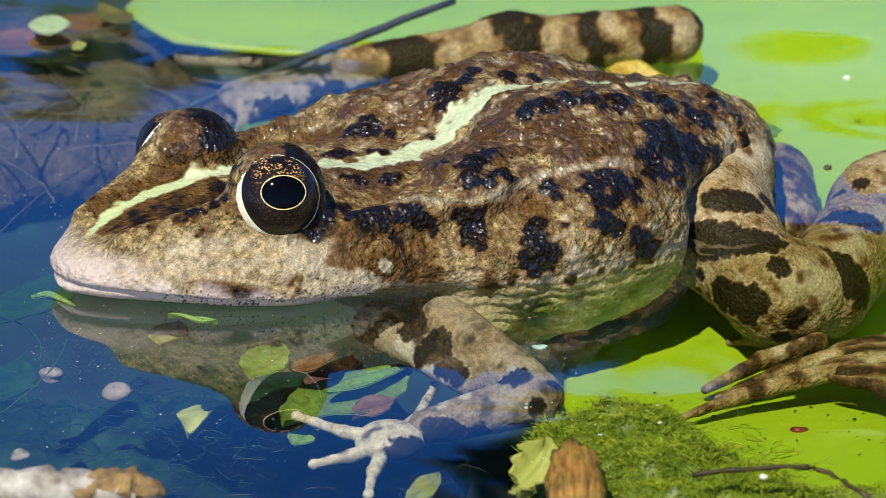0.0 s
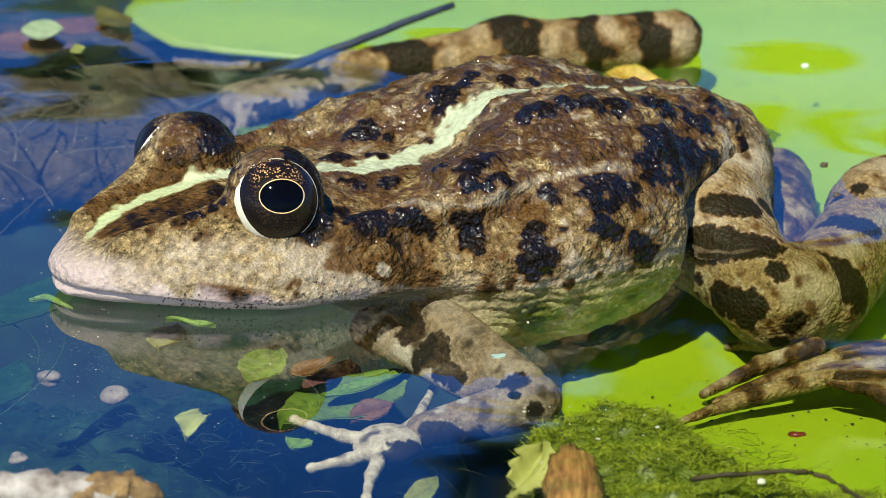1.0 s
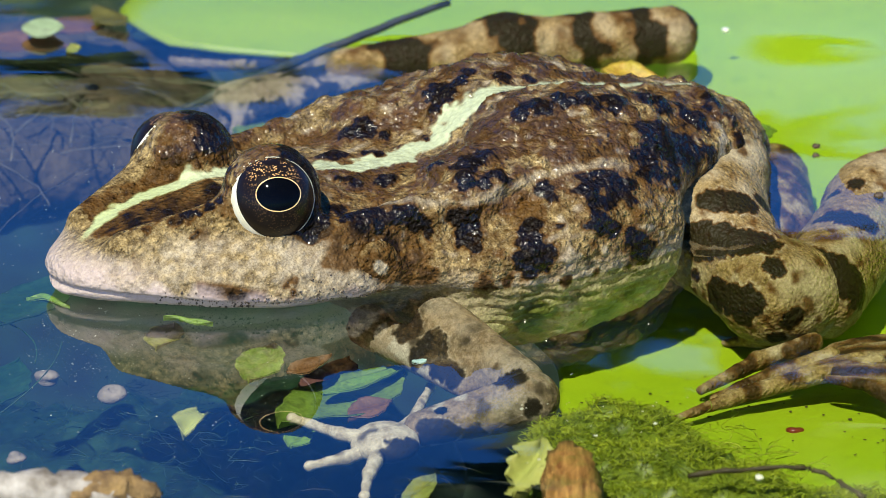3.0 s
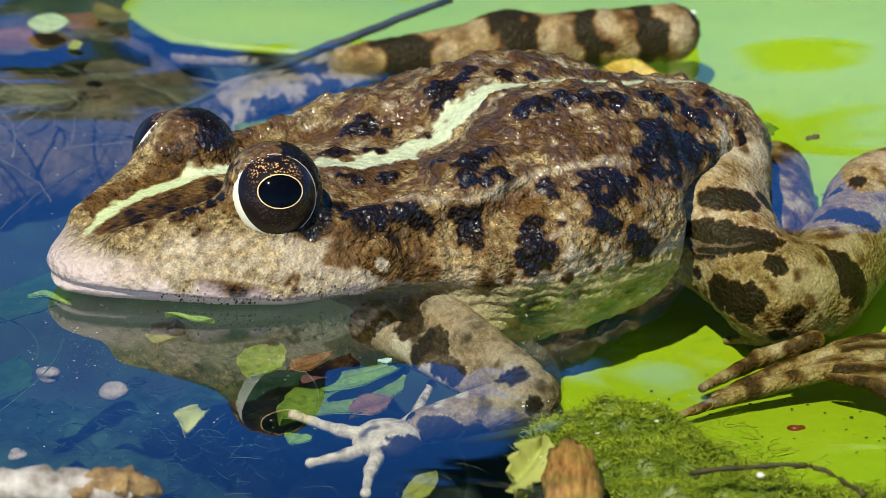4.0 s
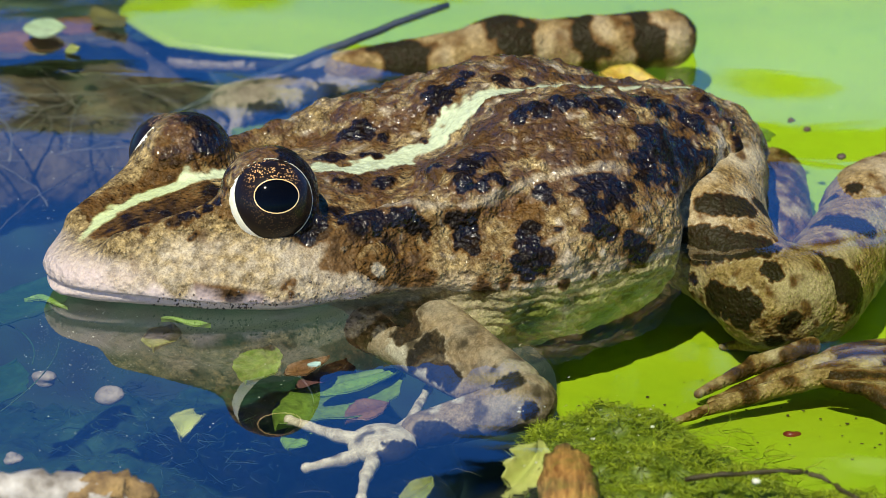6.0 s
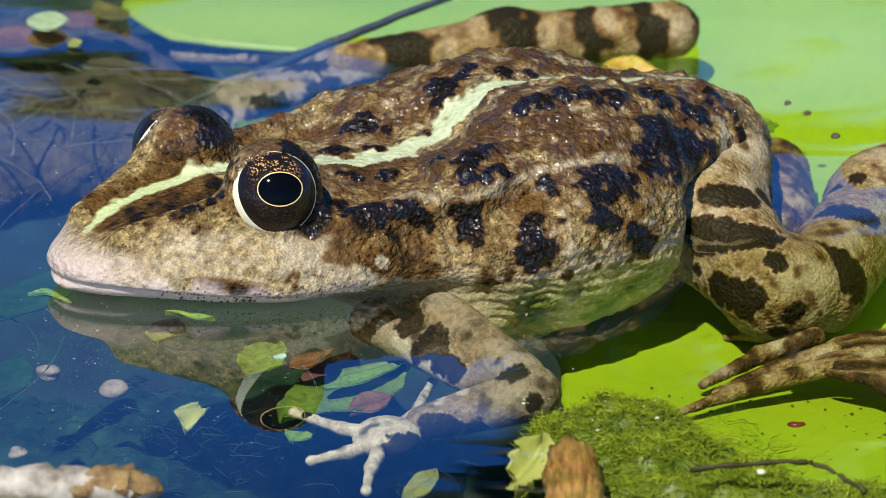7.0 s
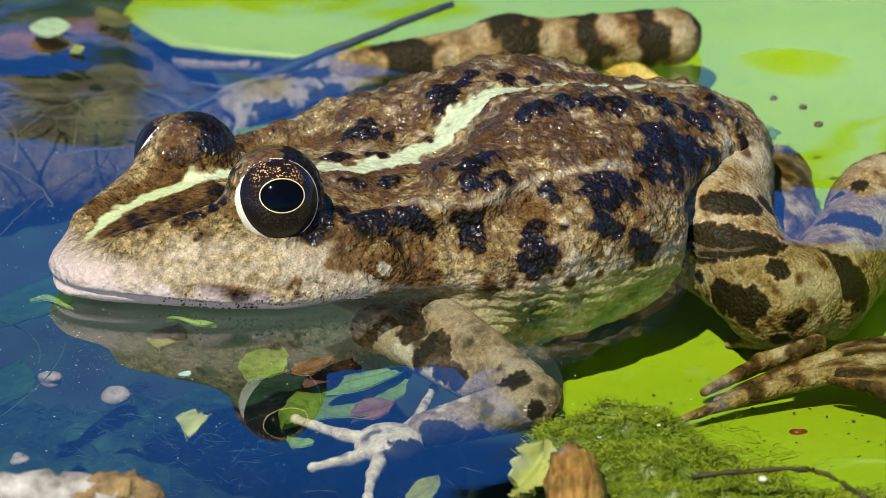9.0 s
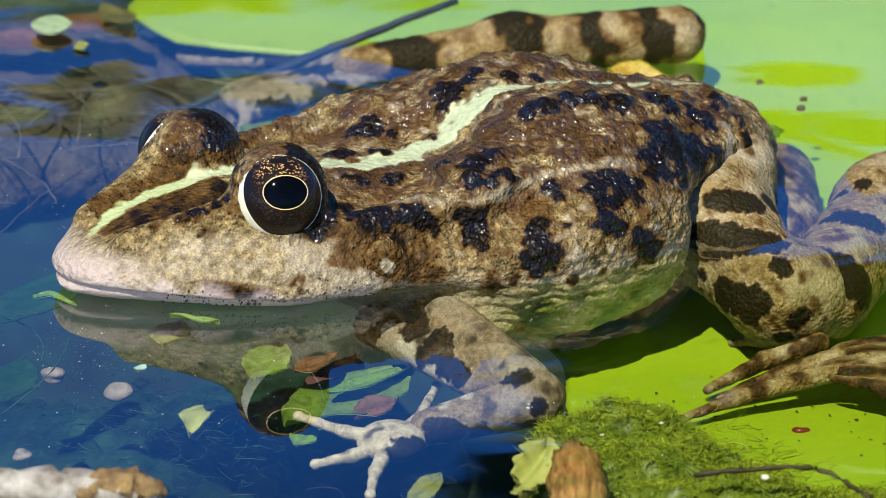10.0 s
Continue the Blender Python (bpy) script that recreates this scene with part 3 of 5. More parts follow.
def cap_on_eye(name, inner, outer, lift, material, parent, c, a, seg=72, steps=5):
    """A patch of the eyeball between two closed outlines, each a function of the angle, in millimetres."""
    a = Vector(a).normalized()
    ey = (Vector((0, 0, 1)) - a * a.z).normalized()
    ex = ey.cross(a)
    verts, faces = [], []
    for i in range(steps + 1):
        for j in range(seg):
            t = 2 * math.pi * j / seg
            (ui, vi), (uo, vo) = inner(t), outer(t)
            u, v = ui + (uo - ui) * i / steps, vi + (vo - vi) * i / steps
            r = EYE_R + lift
            w = math.sqrt(max(r * r - u * u - v * v, 0))
            q = Vector(c) + ex * u + ey * v + a * w
            verts.append(tuple(q))
    for i in range(steps):
        for j in range(seg):
            b, k = i * seg + j, i * seg + (j + 1) % seg
            faces.append((b, b + seg, k + seg, k))
    return part(name, mesh_of(name, verts, faces, material), parent)


def build_eye(frog, c, a, side):
    bm = bmesh.new()
    bmesh.ops.create_uvsphere(bm, u_segments=64, v_segments=48, radius=EYE_R * MM, matrix=Matrix.Translation(Vector(c) * MM))
    me = bpy.data.meshes.new("eye")
    bm.to_mesh(me)
    bm.free()
    me.materials.append(IRIS)
    me.shade_smooth()
    e = part("eye", me, frog, "glossy black eye with gold-flecked iris")

    def ring(rx, ry, du=0.6 * side, dv=0.55):
        return lambda t: (du + rx * math.cos(t), dv + ry * math.sin(t) * (1.0 if math.sin(t) > 0 else 1.05))
    cap_on_eye("pupil", ring(0.01, 0.01), ring(2.62, 1.92), 0.03, PUPIL, e, c, a)
    cap_on_eye("pupil_ring", ring(2.62, 1.93), ring(2.74, 2.04), 0.05, GOLD, e, c, a, steps=2)

    def rim(t):
        left = max(0.0, -math.cos(t - 0.45)) ** 2
        r = 4.93 - (0.75 if side > 0 else 0.4) * left
        return r * math.cos(t) * side, r * math.sin(t)
    cap_on_eye("eye_rim", rim, lambda t: (5.02 * math.cos(t) * side, 5.02 * math.sin(t)), 0.06, RIM, e, c, a, steps=4)


def leg_part(name, field, low, high, step, frog, material, marker, lumps=1.0):
    p, faces, n = skin_of(field, low, high, step)
    marks = marker(p)
    p = p + n * ((fuzz(p, 1.5, 5) * 0.14 + fuzz(p, 0.8, 6) * 0.1) * lumps)[:, None]
    return part(name, mesh_of(name, p, faces, material, marks=marks), frog)


def leg_marks(rows):
    def marker(p):
        rows_ = [(a, b, c, r * 1.25) for a, b, c, r in rows]
        dark = spots(p, rows_, 0.55, 0.12)
        pale = np.clip((fuzz(p, 3.5, 11) + 0.1) * 0.8, 0, 0.7)
        edge = np.clip(spots(p, [(a, b, c, r * 1.12) for a, b, c, r in rows_], 0.55, 0.12) - dark, 0, 1)
        dark = np.maximum(dark, np.clip(fuzz(p, 1.6, 31) + 0.5 * fuzz(p, 0.7, 32) - 0.25, 0, 0.7))
        return np.stack([dark, dark * 0, np.maximum(pale, edge * 0.75)], 1)
    return marker


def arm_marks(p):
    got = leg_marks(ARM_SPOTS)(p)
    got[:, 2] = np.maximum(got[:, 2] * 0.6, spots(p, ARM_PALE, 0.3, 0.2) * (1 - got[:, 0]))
    return got


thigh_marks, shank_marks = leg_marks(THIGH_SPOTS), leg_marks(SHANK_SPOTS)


def toe_marks(p):
    dark = np.clip(fuzz(p, 2.4, 41) * 1.4 + 0.7 * fuzz(p, 0.9, 42) + 0.12, 0, 0.8)
    return np.stack([dark, dark * 0, np.clip(fuzz(p, 1.8, 43), 0, 0.8)], 1)


def web_marks(p):
    rays = np.sin(30 * np.arctan2(p[:, 1] + 36, p[:, 0] - 74) + 2 * fuzz(p, 3, 44))
    return np.stack([np.clip(0.5 + 0.4 * rays + 0.35 * fuzz(p, 1.2, 45), 0, 0.85), rays * 0, np.clip(0.2 + fuzz(p, 1.0, 46), 0, 0.4)], 1)


def band_marks(p):
    """Cross bands along the far leg."""
    x = p[:, 0] + fuzz(p, 2.5, 13) * 1.5 + fuzz(p, 1.0, 16) * 0.6
    dark = np.zeros(len(p))
    for a, b in FAR_BANDS:
        dark = np.maximum(dark, np.clip(np.minimum(x - a, b - x) / 1.0 + 0.5 * fuzz(p, 1.2, 19), 0, 1))
    dark = np.maximum(dark, 0.5 * np.clip(fuzz(p, 2.2, 18) * 1.3, 0, 1))
    dark = dark * np.clip((p[:, 2] + 3.5 + fuzz(p, 2, 14)) / 0.8, 0, 1)
    return np.stack([dark, dark * 0, np.clip(fuzz(p, 3, 15) * 0.6, 0, 0.5)], 1)


FINGERS = [((20.1, -31.8, -11.2), (17.1, -25.4, -10.8)), ((19.2, -34.9, -13.0), (14.8, -33.8, -13.5)), ((19.2, -40.4, -13.0), (16.0, -45.0, -13.5)), ((30.1, -31.2, -12.0), (37.2, -23.6, -11.5))]
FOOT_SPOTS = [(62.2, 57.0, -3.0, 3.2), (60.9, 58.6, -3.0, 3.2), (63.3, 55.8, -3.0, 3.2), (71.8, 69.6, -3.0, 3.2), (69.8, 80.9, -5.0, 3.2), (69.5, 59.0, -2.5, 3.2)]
FOOT_TOES = [([(87.9, -45.3, -11.0), (79.5, -41.8, -12.5), (70.0, -39.9, -14.0), (59.9, -39.5, -15.6)], (1.2, 1.2, 0.95, 0.3)), ([(86.0, -34.5, -11.5), (78.9, -32.7, -13.2), (69.8, -33.7, -15.0)], (1.2, 1.15, 0.55)), ([(85.5, -29.1, -13.0), (83.8, -24.6, -14.0), (81.2, -21.5, -15.0)], (1.2, 0.95, 0.45)), ([(85.1, -39.6, -11.5), (78.1, -37.6, -13.2), (69.3, -37.2, -14.8)], (1.2, 1.1, 0.55))]
FAR_BANDS = [(77.6, 84.4), (90.2, 97.1), (100.8, 105.8), (108.4, 113.1), (116.8, 121)]


def frog_thing():
    frog = thing("frog", FROG_AT, "brown mottled frog with a pale green back stripe, floating in water", "frog")
    build_body(frog)
    for (c, a), side in zip(EYES, (1, -1)):
        build_eye(frog, c, a, side)
    def drum_marks(p):
        d = np.linalg.norm(p - (31.9, -20.6, 4.0), axis=1) + fuzz(p, 1.2, 51) * 0.5
        return np.stack([np.clip(0.72 - np.abs(d - 1.9) * 0.25 + 0.3 * fuzz(p, 0.8, 52), 0, 0.75) * (d > 1.1), d * 0, np.clip(1.5 - d, 0, 0.7)], 1)
    leg_part("eardrum", lambda x, y, z: ball(x, y, z, (32, -19.7, 4.3), (2.9, 1.25, 2.9)), (27, -23, 0), (37, -17, 9), 0.3, frog, SKIN, drum_marks, 0.6)
    # near hind leg: thigh, shank, foot
    leg_part("thigh", lambda x, y, z: blend(ball(x, y, z, (87.6, -27.8, -7.6), 6.3), blend(limb(x, y, z, (90.2, -6.4, 2.0), (83.0, -14.7, -2.2), 6.4, 6.8), limb(x, y, z, (83.0, -14.7, -2.2), (83.3, -27.8, -6.8), 6.8, 6.3), 4), 2.5), (62, -48, -18), (112, 18, 12), 0.4, frog, LEG_SKIN, thigh_marks)
    leg_part("haunch", lambda x, y, z: limb(x, y, z, (106.7, 6.7, -6.5), (100.3, -5.7, -8.5), 5.2, 4.6), (91.3, -14.7, -17.5), (115.7, 15.7, 2.5), 0.45, frog, LEG_SKIN, toe_marks)
    leg_part("shank", lambda x, y, z: blend(limb(x, y, z, (91.2, -27.4, -8.0), (110.3, -12.7, -5.0), 6.2, 6.0), limb(x, y, z, (110.3, -12.7, -5.0), (121.9, -8.7, -2.0), 6.0, 5.0), 4), (78, -44, -18), (124, -4, 8), 0.45, frog, LEG_SKIN, shank_marks)
    def web_field(x, y, z):
        f = blend(ball(x, y, z, (90.5, -44.5, -11.8), (9.0, 8.0, 1.3)), limb(x, y, z, (79.5, -40.2, -13.0), (88.0, -43.0, -12.0), 1.4, 4.0, 0.35), 1.5)
        f = blend(f, limb(x, y, z, (87.0, -46.5, -12.2), (85.5, -54.0, -13.2), 2.2, 1.4, 0.4), 1.5)
        return f + 0.16 * np.sin(9.0 * np.arctan2(y + 36, x - 74) * 3.2 + 0.6 * np.sin(x * 0.7))      # rays of the web
    foot = leg_part("foot", web_field, (75.3, -60.8, -18.8), (99.0, -34.3, -6.6), 0.35, frog, LEG_SKIN, web_marks, 0.5)
    for chain, radii in FOOT_TOES:
        def toe_field(x, y, z, chain=chain, radii=radii):
            f = 1e3
            for a, b, ra, rb in zip(chain, chain[1:], radii, radii[1:]):
                f = blend(f, limb(x, y, z, a, b, ra, rb), 0.5)
            return f
        ends = np.array(chain)
        leg_part("toe", toe_field, tuple(ends.min(0) - 4), tuple(ends.max(0) + 4), 0.35, foot, LEG_SKIN, toe_marks, 0.6)
    # far hind leg
    leg_part("hind_leg", lambda x, y, z: blend(limb(x, y, z, (115.6, 45.6, 2.0), (94.2, 55, 1), 4.0, 3.9), limb(x, y, z, (94.2, 55, 1), (75.3, 66, -2.2), 3.9, 2.9), 4), (68, 38, -8), (122, 72, 9), 0.45, frog, LEG_SKIN, band_marks)
    # far webbed foot under water; its dimness is painted into the greyed skin
    leg_part("hind_foot", lambda x, y, z: np.minimum(blend(blend(limb(x, y, z, (76.9, 65.8, -3.0), (63.2, 68.5, -5.0), 4.0, 6.6, 0.36), limb(x, y, z, (63.2, 68.5, -5.0), (57.4, 69.4, -8.0), 2.2, 0.9), 2), limb(x, y, z, (63.2, 68.5, -5.0), (56.2, 63.0, -7.0), 2.2, 0.9), 2), limb(x, y, z, (79.6, 77.3, -5.0), (66.0, 95.4, -7.0), 3.0, 3.0, 0.5)), (49.2, 56.0, -15.0), (86.6, 102.4, 4.0), 0.5, frog, DIM_FOOT_SKIN, leg_marks(FOOT_SPOTS))
    # near arm
    leg_part("upper_arm", lambda x, y, z: blend(limb(x, y, z, (40.7, -20.3, -5.0), (42.6, -35.8, -8.0), 3.4, 3.0), limb(x, y, z, (34.0, -5.0, -6.0), (37.5, -31.2, -9.0), 3.2, 1.3), 2.5), (24.1, -41.8, -14.5), (48.4, -12.0, 0.5), 0.35, frog, ARM_SKIN, arm_marks, 0.4)
    leg_part("forearm", lambda x, y, z: limb(x, y, z, (42.6, -38.4, -9.0), (29.5, -34.8, -11.5), 3.4, 2.2), (23.9, -44.4, -16.5), (48.5, -30.4, -4.0), 0.35, frog, ARM_SKIN, arm_marks, 0.4)

    palm = (24.8, -34.5, -12.3)
    forefoot = leg_part("forefoot", lambda x, y, z: blend(ball(x, y, z, palm, (4.2, 3.6, 2.0)), ball(x, y, z, palm, (3.2, 4.2, 1.8)), 1), tuple(v - 6 for v in palm), tuple(v + 6 for v in palm), 0.35, frog, HAND_SKIN, arm_marks, 0.4)
    for joint, tip in FINGERS:
        ends = np.array((palm, joint, tip))
        leg_part("finger", lambda x, y, z: blend(blend(limb(x, y, z, palm, joint, 1.3, 0.75), limb(x, y, z, joint, tip, 0.75, 0.5), 0.6), ball(x, y, z, tip, 0.65), 0.4), tuple(ends.min(0) - 3), tuple(ends.max(0) + 3), 0.35, forefoot, HAND_SKIN, arm_marks, 0.4)



def iris_material():
    k = Mat("iris")
    fleck = k.voronoi(3400)
    patch = k.noise(330, 3)
    zed = k.node("ShaderNodeSeparateXYZ", Vector=k.coords()).outputs[2]
    upper = k.ramp(k.math("MULTIPLY", zed, 60.0), (0.9, 0.0), (1.0, 1.0))
    gold = k.math("MULTIPLY", k.ramp(fleck, (0.28, 1.0), (0.4, 0.0)), k.ramp(patch, (0.46, 0.0), (0.55, 1.0)))
    gold = k.math("MULTIPLY", gold, k.math("ADD", upper, 0.05), clamp=True)
    k.set(Base_Color=k.mix(gold, (0.008, 0.005, 0.003), (0.75, 0.42, 0.16)), Roughness=0.35, Coat_Weight=0.3, Coat_Roughness=0.02)
    k.b.inputs["Specular IOR Level"].default_value = 0.1
    return k.m


IRIS = iris_material()
PUPIL = plain("pupil_black", (0.001, 0.001, 0.001), (0.002, 0.002, 0.002), 500, 0.05)
PUPIL.node_tree.nodes["Principled BSDF"].inputs["Specular IOR Level"].default_value = 0.12
GOLD = plain("gold_ring", (0.7, 0.42, 0.14), (0.85, 0.62, 0.3), 1500, 0.3, coat=1.0)
RIM = plain("cream_rim", (0.72, 0.7, 0.5), (0.85, 0.82, 0.66), 900, 0.35, coat=0.6)


# ---- water, pad, bed ----
def sheet(name, size, z, material):
    s = size
    return mesh_of(name, [(-s, -s, 0), (s, -s, 0), (s, s, 0), (-s, s, 0)], [(0, 1, 2, 3)], material)


water = loose("water", sheet("water", 60000, 0, WATER), "clear pond water surface with slow ripples", "water", kind="structure")
water.visible_shadow = False      # lets the daylight in
bed = loose("ground", sheet("ground", 60000, 0, BED), "dark silty pond bed, green haze painted into its colour", "ground", kind="structure", at=pose(0, 0, -0.3))


def pad_leaf():
    """A great leaf, sunk in front and rising towards the back; its left edge sweeps past the frog."""
    verts, faces, nu, nv = [], [], 50, 220
    for layer in (0, 1):
        for j in range(nv + 1):
            y = -110 + 560 * (j / nv) ** 1.4
            left = PAD_EDGE(y) + 1.5 * math.sin(y / 9) + 0.8 * math.sin(y / 3.7 + 1)
            for i in range(nu + 1):
                x = left + 420 * math.sqrt(max(1 - ((y - 170) / 284) ** 2, 0.02)) * (i / nu) ** 1.6      # round outer edge
                z = -17 + 0.13 * max(min(y, 105), 0) + 0.8 * math.sin(x / 21 + y / 33) + 0.5 * math.sin(y / 13 - x / 40)
                verts.append((x, y, min(z, -0.8) - 0.9 * layer - (0.0 if i else 0.6 * (1 - layer))))
    n = (nu + 1) * (nv + 1)
    for j in range(nv):
        for i in range(nu):
            a = j * (nu + 1) + i
            faces.append((a, a + 1, a + nu + 2, a + nu + 1))
            faces.append((n + a, n + a + nu + 1, n + a + nu + 2, n + a + 1))
        a = j * (nu + 1)
        faces.append((a, a + nu + 1, n + a + nu + 1, n + a))
    return verts, faces


def PAD_EDGE(y):
    return float(np.interp(y, [-110, -45, -12, 5, 20, 60, 84, 90, 94, 97, 112, 450], [60, 36, 18, 13, 6, -2, 2, -8, -30, -38, -46, -80]))


v_, f_ = pad_leaf()
loose("lily_leaf", mesh_of("lily_leaf", v_, f_, PAD), "large bright green lily leaf lying under shallow water", "leaf")

# ---- mesh makers for plants and litter ----
def tube(path, radii, seg=8, rough=0.0, seed=1):
    """A closed, tapered tube along a path in millimetres."""
    rnd = random.Random(seed)
    verts, faces = [], []
    n = len(path)
    for i, q in enumerate(path):
        d = (Vector(path[min(i + 1, n - 1)]) - Vector(path[max(i - 1, 0)])).normalized()
        u = d.orthogonal().normalized()
        v = d.cross(u)
        for j in range(seg):
            a = 2 * math.pi * j / seg
            r = radii[i] * (1 + rough * rnd.uniform(-1, 1))
            verts.append(tuple(Vector(q) + u * (r * math.cos(a)) + v * (r * math.sin(a))))
    for i in range(n - 1):
        for j in range(seg):
            a, b = i * seg + j, i * seg + (j + 1) % seg
            faces.append((a, b, b + seg, a + seg))
    faces.append(tuple(range(seg - 1, -1, -1)))
    faces.append(tuple(range((n - 1) * seg, n * seg)))
    return verts, faces


def bent(a, b, sag, n=14, wobble=0.0, seed=1):
    """Points from a to b, bowed by the offset sag in the middle, with a little unevenness."""
    rnd = random.Random(seed)
    out = []
    for i in range(n):
        t = i / (n - 1)
        k = 4 * t * (1 - t)
        out.append(tuple(a[m] + (b[m] - a[m]) * t + sag[m] * k + (rnd.uniform(-wobble, wobble) if 0 < i < n - 1 else 0) for m in range(3)))
    return out


def leaf_mesh(length, width, thick=0.16, curl=0.6, seed=1, torn=0.12, n=22, m=8):
    """A leaf blade along +x from its stalk, with a midrib fold, wavy and a little torn at the edge, with thickness."""
    rnd = random.Random(seed)
    ph = [rnd.uniform(0, 6.28) for _ in range(6)]
    verts, faces = [], []
    for layer in (0, 1):
        for i in range(n + 1):
            t = i / n
            half = width / 2 * (math.sin(math.pi * min(t * 1.02 + 0.015, 1)) ** 0.75)
            for j in range(-m, m + 1):
                v = j / m
                edge = 1 + torn * (0.5 * math.sin(t * 9 + ph[4]) + 0.5 * math.sin(t * 17 + ph[0]) + 0.4 * math.sin(t * 41 + ph[1] + v)) * abs(v) ** 3
                y = half * v * edge
                z = curl * (abs(v) ** 1.5 * 0.5 * width * 0.3 + 0.6 * math.sin(t * 4 + ph[2]) + 0.35 * math.sin(v * 4 + t * 7 + ph[3]))
                verts.append((length * (t - 0.5), y, z - thick * layer))
    w, off = 2 * m + 1, (n + 1) * (2 * m + 1)
    for i in range(n):
        for j in range(w - 1):
            a = i * w + j
            faces.append((a, a + w, a + w + 1, a + 1))
            faces.append((off + a, off + a + 1, off + a + w + 1, off + a + w))
        for a in (i * w, i * w + w - 1):
            faces.append((a, a + w, off + a + w, off + a))
    return verts, faces


def pebble_mesh(r, seed, n=14):
    rnd = np.random.RandomState(seed)
    k = rnd.normal(size=(5, 3))
    verts, faces = [], []
    for i in range(n + 1):
        th = math.pi * i / n
        for j in range(2 * n):
            a = math.pi * j / n
            d = np.array((math.sin(th) * math.cos(a), math.sin(th) * math.sin(a), math.cos(th)))
            q = 1 + 0.1 * sum(math.sin(2.2 * (d @ v)) for v in k)
            verts.append((d[0] * r * q, d[1] * r * 0.8 * q, d[2] * r * 0.65 * q))
    for i in range(n):
        for j in range(2 * n):
            a, b = i * 2 * n + j, i * 2 * n + (j + 1) % (2 * n)
            faces.append((a, a + 2 * n, b + 2 * n, b))
    return verts, faces


def placed(x, y, z, rx=0, ry=0, rz=0):
    return pose(x * MM, y * MM, z * MM, rx, ry, rz)


GREEN_LEAF = leaf_material("sunk_green_leaf", (0.09, 0.17, 0.02), (0.18, 0.28, 0.04), (0.18, 0.3, 0.09), 150)
PALE_LEAF = leaf_material("pale_leaf", (0.3, 0.42, 0.2), (0.42, 0.52, 0.28), (0.24, 0.34, 0.15), 150)
# darker leaf green: the dimming under water is put into the colour
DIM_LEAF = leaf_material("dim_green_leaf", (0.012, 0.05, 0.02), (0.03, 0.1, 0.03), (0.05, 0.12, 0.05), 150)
LIME_LEAF = leaf_material("lime_leaf", (0.13, 0.26, 0.02), (0.2, 0.33, 0.04), (0.09, 0.17, 0.02), 320)
YELLOW_LEAF = leaf_material("yellow_leaf", (0.26, 0.26, 0.05), (0.18, 0.24, 0.05), (0.2, 0.12, 0.03), 300)
BROWN_LEAF = leaf_material("brown_leaf", (0.12, 0.055, 0.02), (0.22, 0.11, 0.045), (0.06, 0.03, 0.015), 260)
ORANGE_LEAF = leaf_material("orange_leaf", (0.42, 0.2, 0.015), (0.46, 0.4, 0.04), (0.12, 0.05, 0.015), 500)
PURPLE_LEAF = leaf_material("purple_leaf", (0.12, 0.05, 0.06), (0.2, 0.1, 0.09), (0.06, 0.03, 0.04), 260)
MOSS = leaf_material("green_algae", (0.16, 0.24, 0.007), (0.42, 0.5, 0.025), (0.5, 0.52, 0.1), 220, 0.5)
DARK_MOSS = leaf_material("dark_algae", (0.03, 0.06, 0.006), (0.2, 0.27, 0.02), (0.2, 0.22, 0.03), 140, 0.5)
OLIVE_LEAF = leaf_material("olive_leaf", (0.06, 0.06, 0.01), (0.13, 0.12, 0.02), (0.05, 0.03, 0.01), 300, 0.5)
SCRAP_LEAF = leaf_material("scrap_leaf", (0.36, 0.4, 0.1), (0.46, 0.48, 0.16), (0.3, 0.2, 0.05), 400, 0.25)
MINT = plain("mint_flake", (0.26, 0.42, 0.33), (0.38, 0.52, 0.42), 900, 0.5)
STONE = plain("pale_pebble", (0.16, 0.14, 0.13), (0.32, 0.27, 0.25), 500, 0.7, 0.0003)
BARK = plain("pale_bark", (0.09, 0.07, 0.045), (0.46, 0.43, 0.38), 330, 0.75, 0.0006)
TWIG = plain("dark_twig", (0.025, 0.02, 0.01), (0.07, 0.05, 0.02), 500, 0.6, 0.0003)
STALK = plain("dark_stalk", (0.012, 0.02, 0.035), (0.03, 0.04, 0.055), 400, 0.4, 0.0002, coat=0.3)
ROOT = plain("root_threads", (0.05, 0.047, 0.04), (0.15, 0.135, 0.11), 300, 0.7)
MUD = plain("sunken_mud", (0.012, 0.01, 0.006), (0.1, 0.075, 0.045), 160, 0.85, 0.0015)
SEED = plain("red_seed", (0.1, 0.012, 0.008), (0.18, 0.03, 0.015), 700, 0.4)
FLAKE = plain("white_flake", (0.6, 0.62, 0.6), (0.8, 0.8, 0.78), 900, 0.5)
SILT = plain("pale_silt", (0.14, 0.16, 0.16), (0.3, 0.31, 0.3), 900, 0.8)
BROWN_BARK = plain("brown_bark", (0.06, 0.03, 0.01), (0.34, 0.22, 0.08), 420, 0.8, 0.0006)
def fibre_material():
    """Rotting wood with fibres along the stub."""
    k = Mat("red_bark")
    pt = k.node("ShaderNodeMapping", Vector=k.coords())
    pt.inputs["Scale"].default_value = (1.0, 0.08, 1.0)
    fibre, blot = k.noise(1400, 4, 0.6, vector=pt.outputs[0]), k.noise(230, 4, 0.6)
    col = k.mix(k.ramp(fibre, (0.35, 0.0), (0.65, 1.0)), (0.16, 0.06, 0.014), (0.55, 0.3, 0.1))
    col = k.mix(k.ramp(blot, (0.45, 0.0), (0.65, 0.7)), col, (0.14, 0.16, 0.02))
    k.set(Base_Color=col, Roughness=0.7, Normal=k.bump(fibre, 0.0005, 0.8))
    return k.m


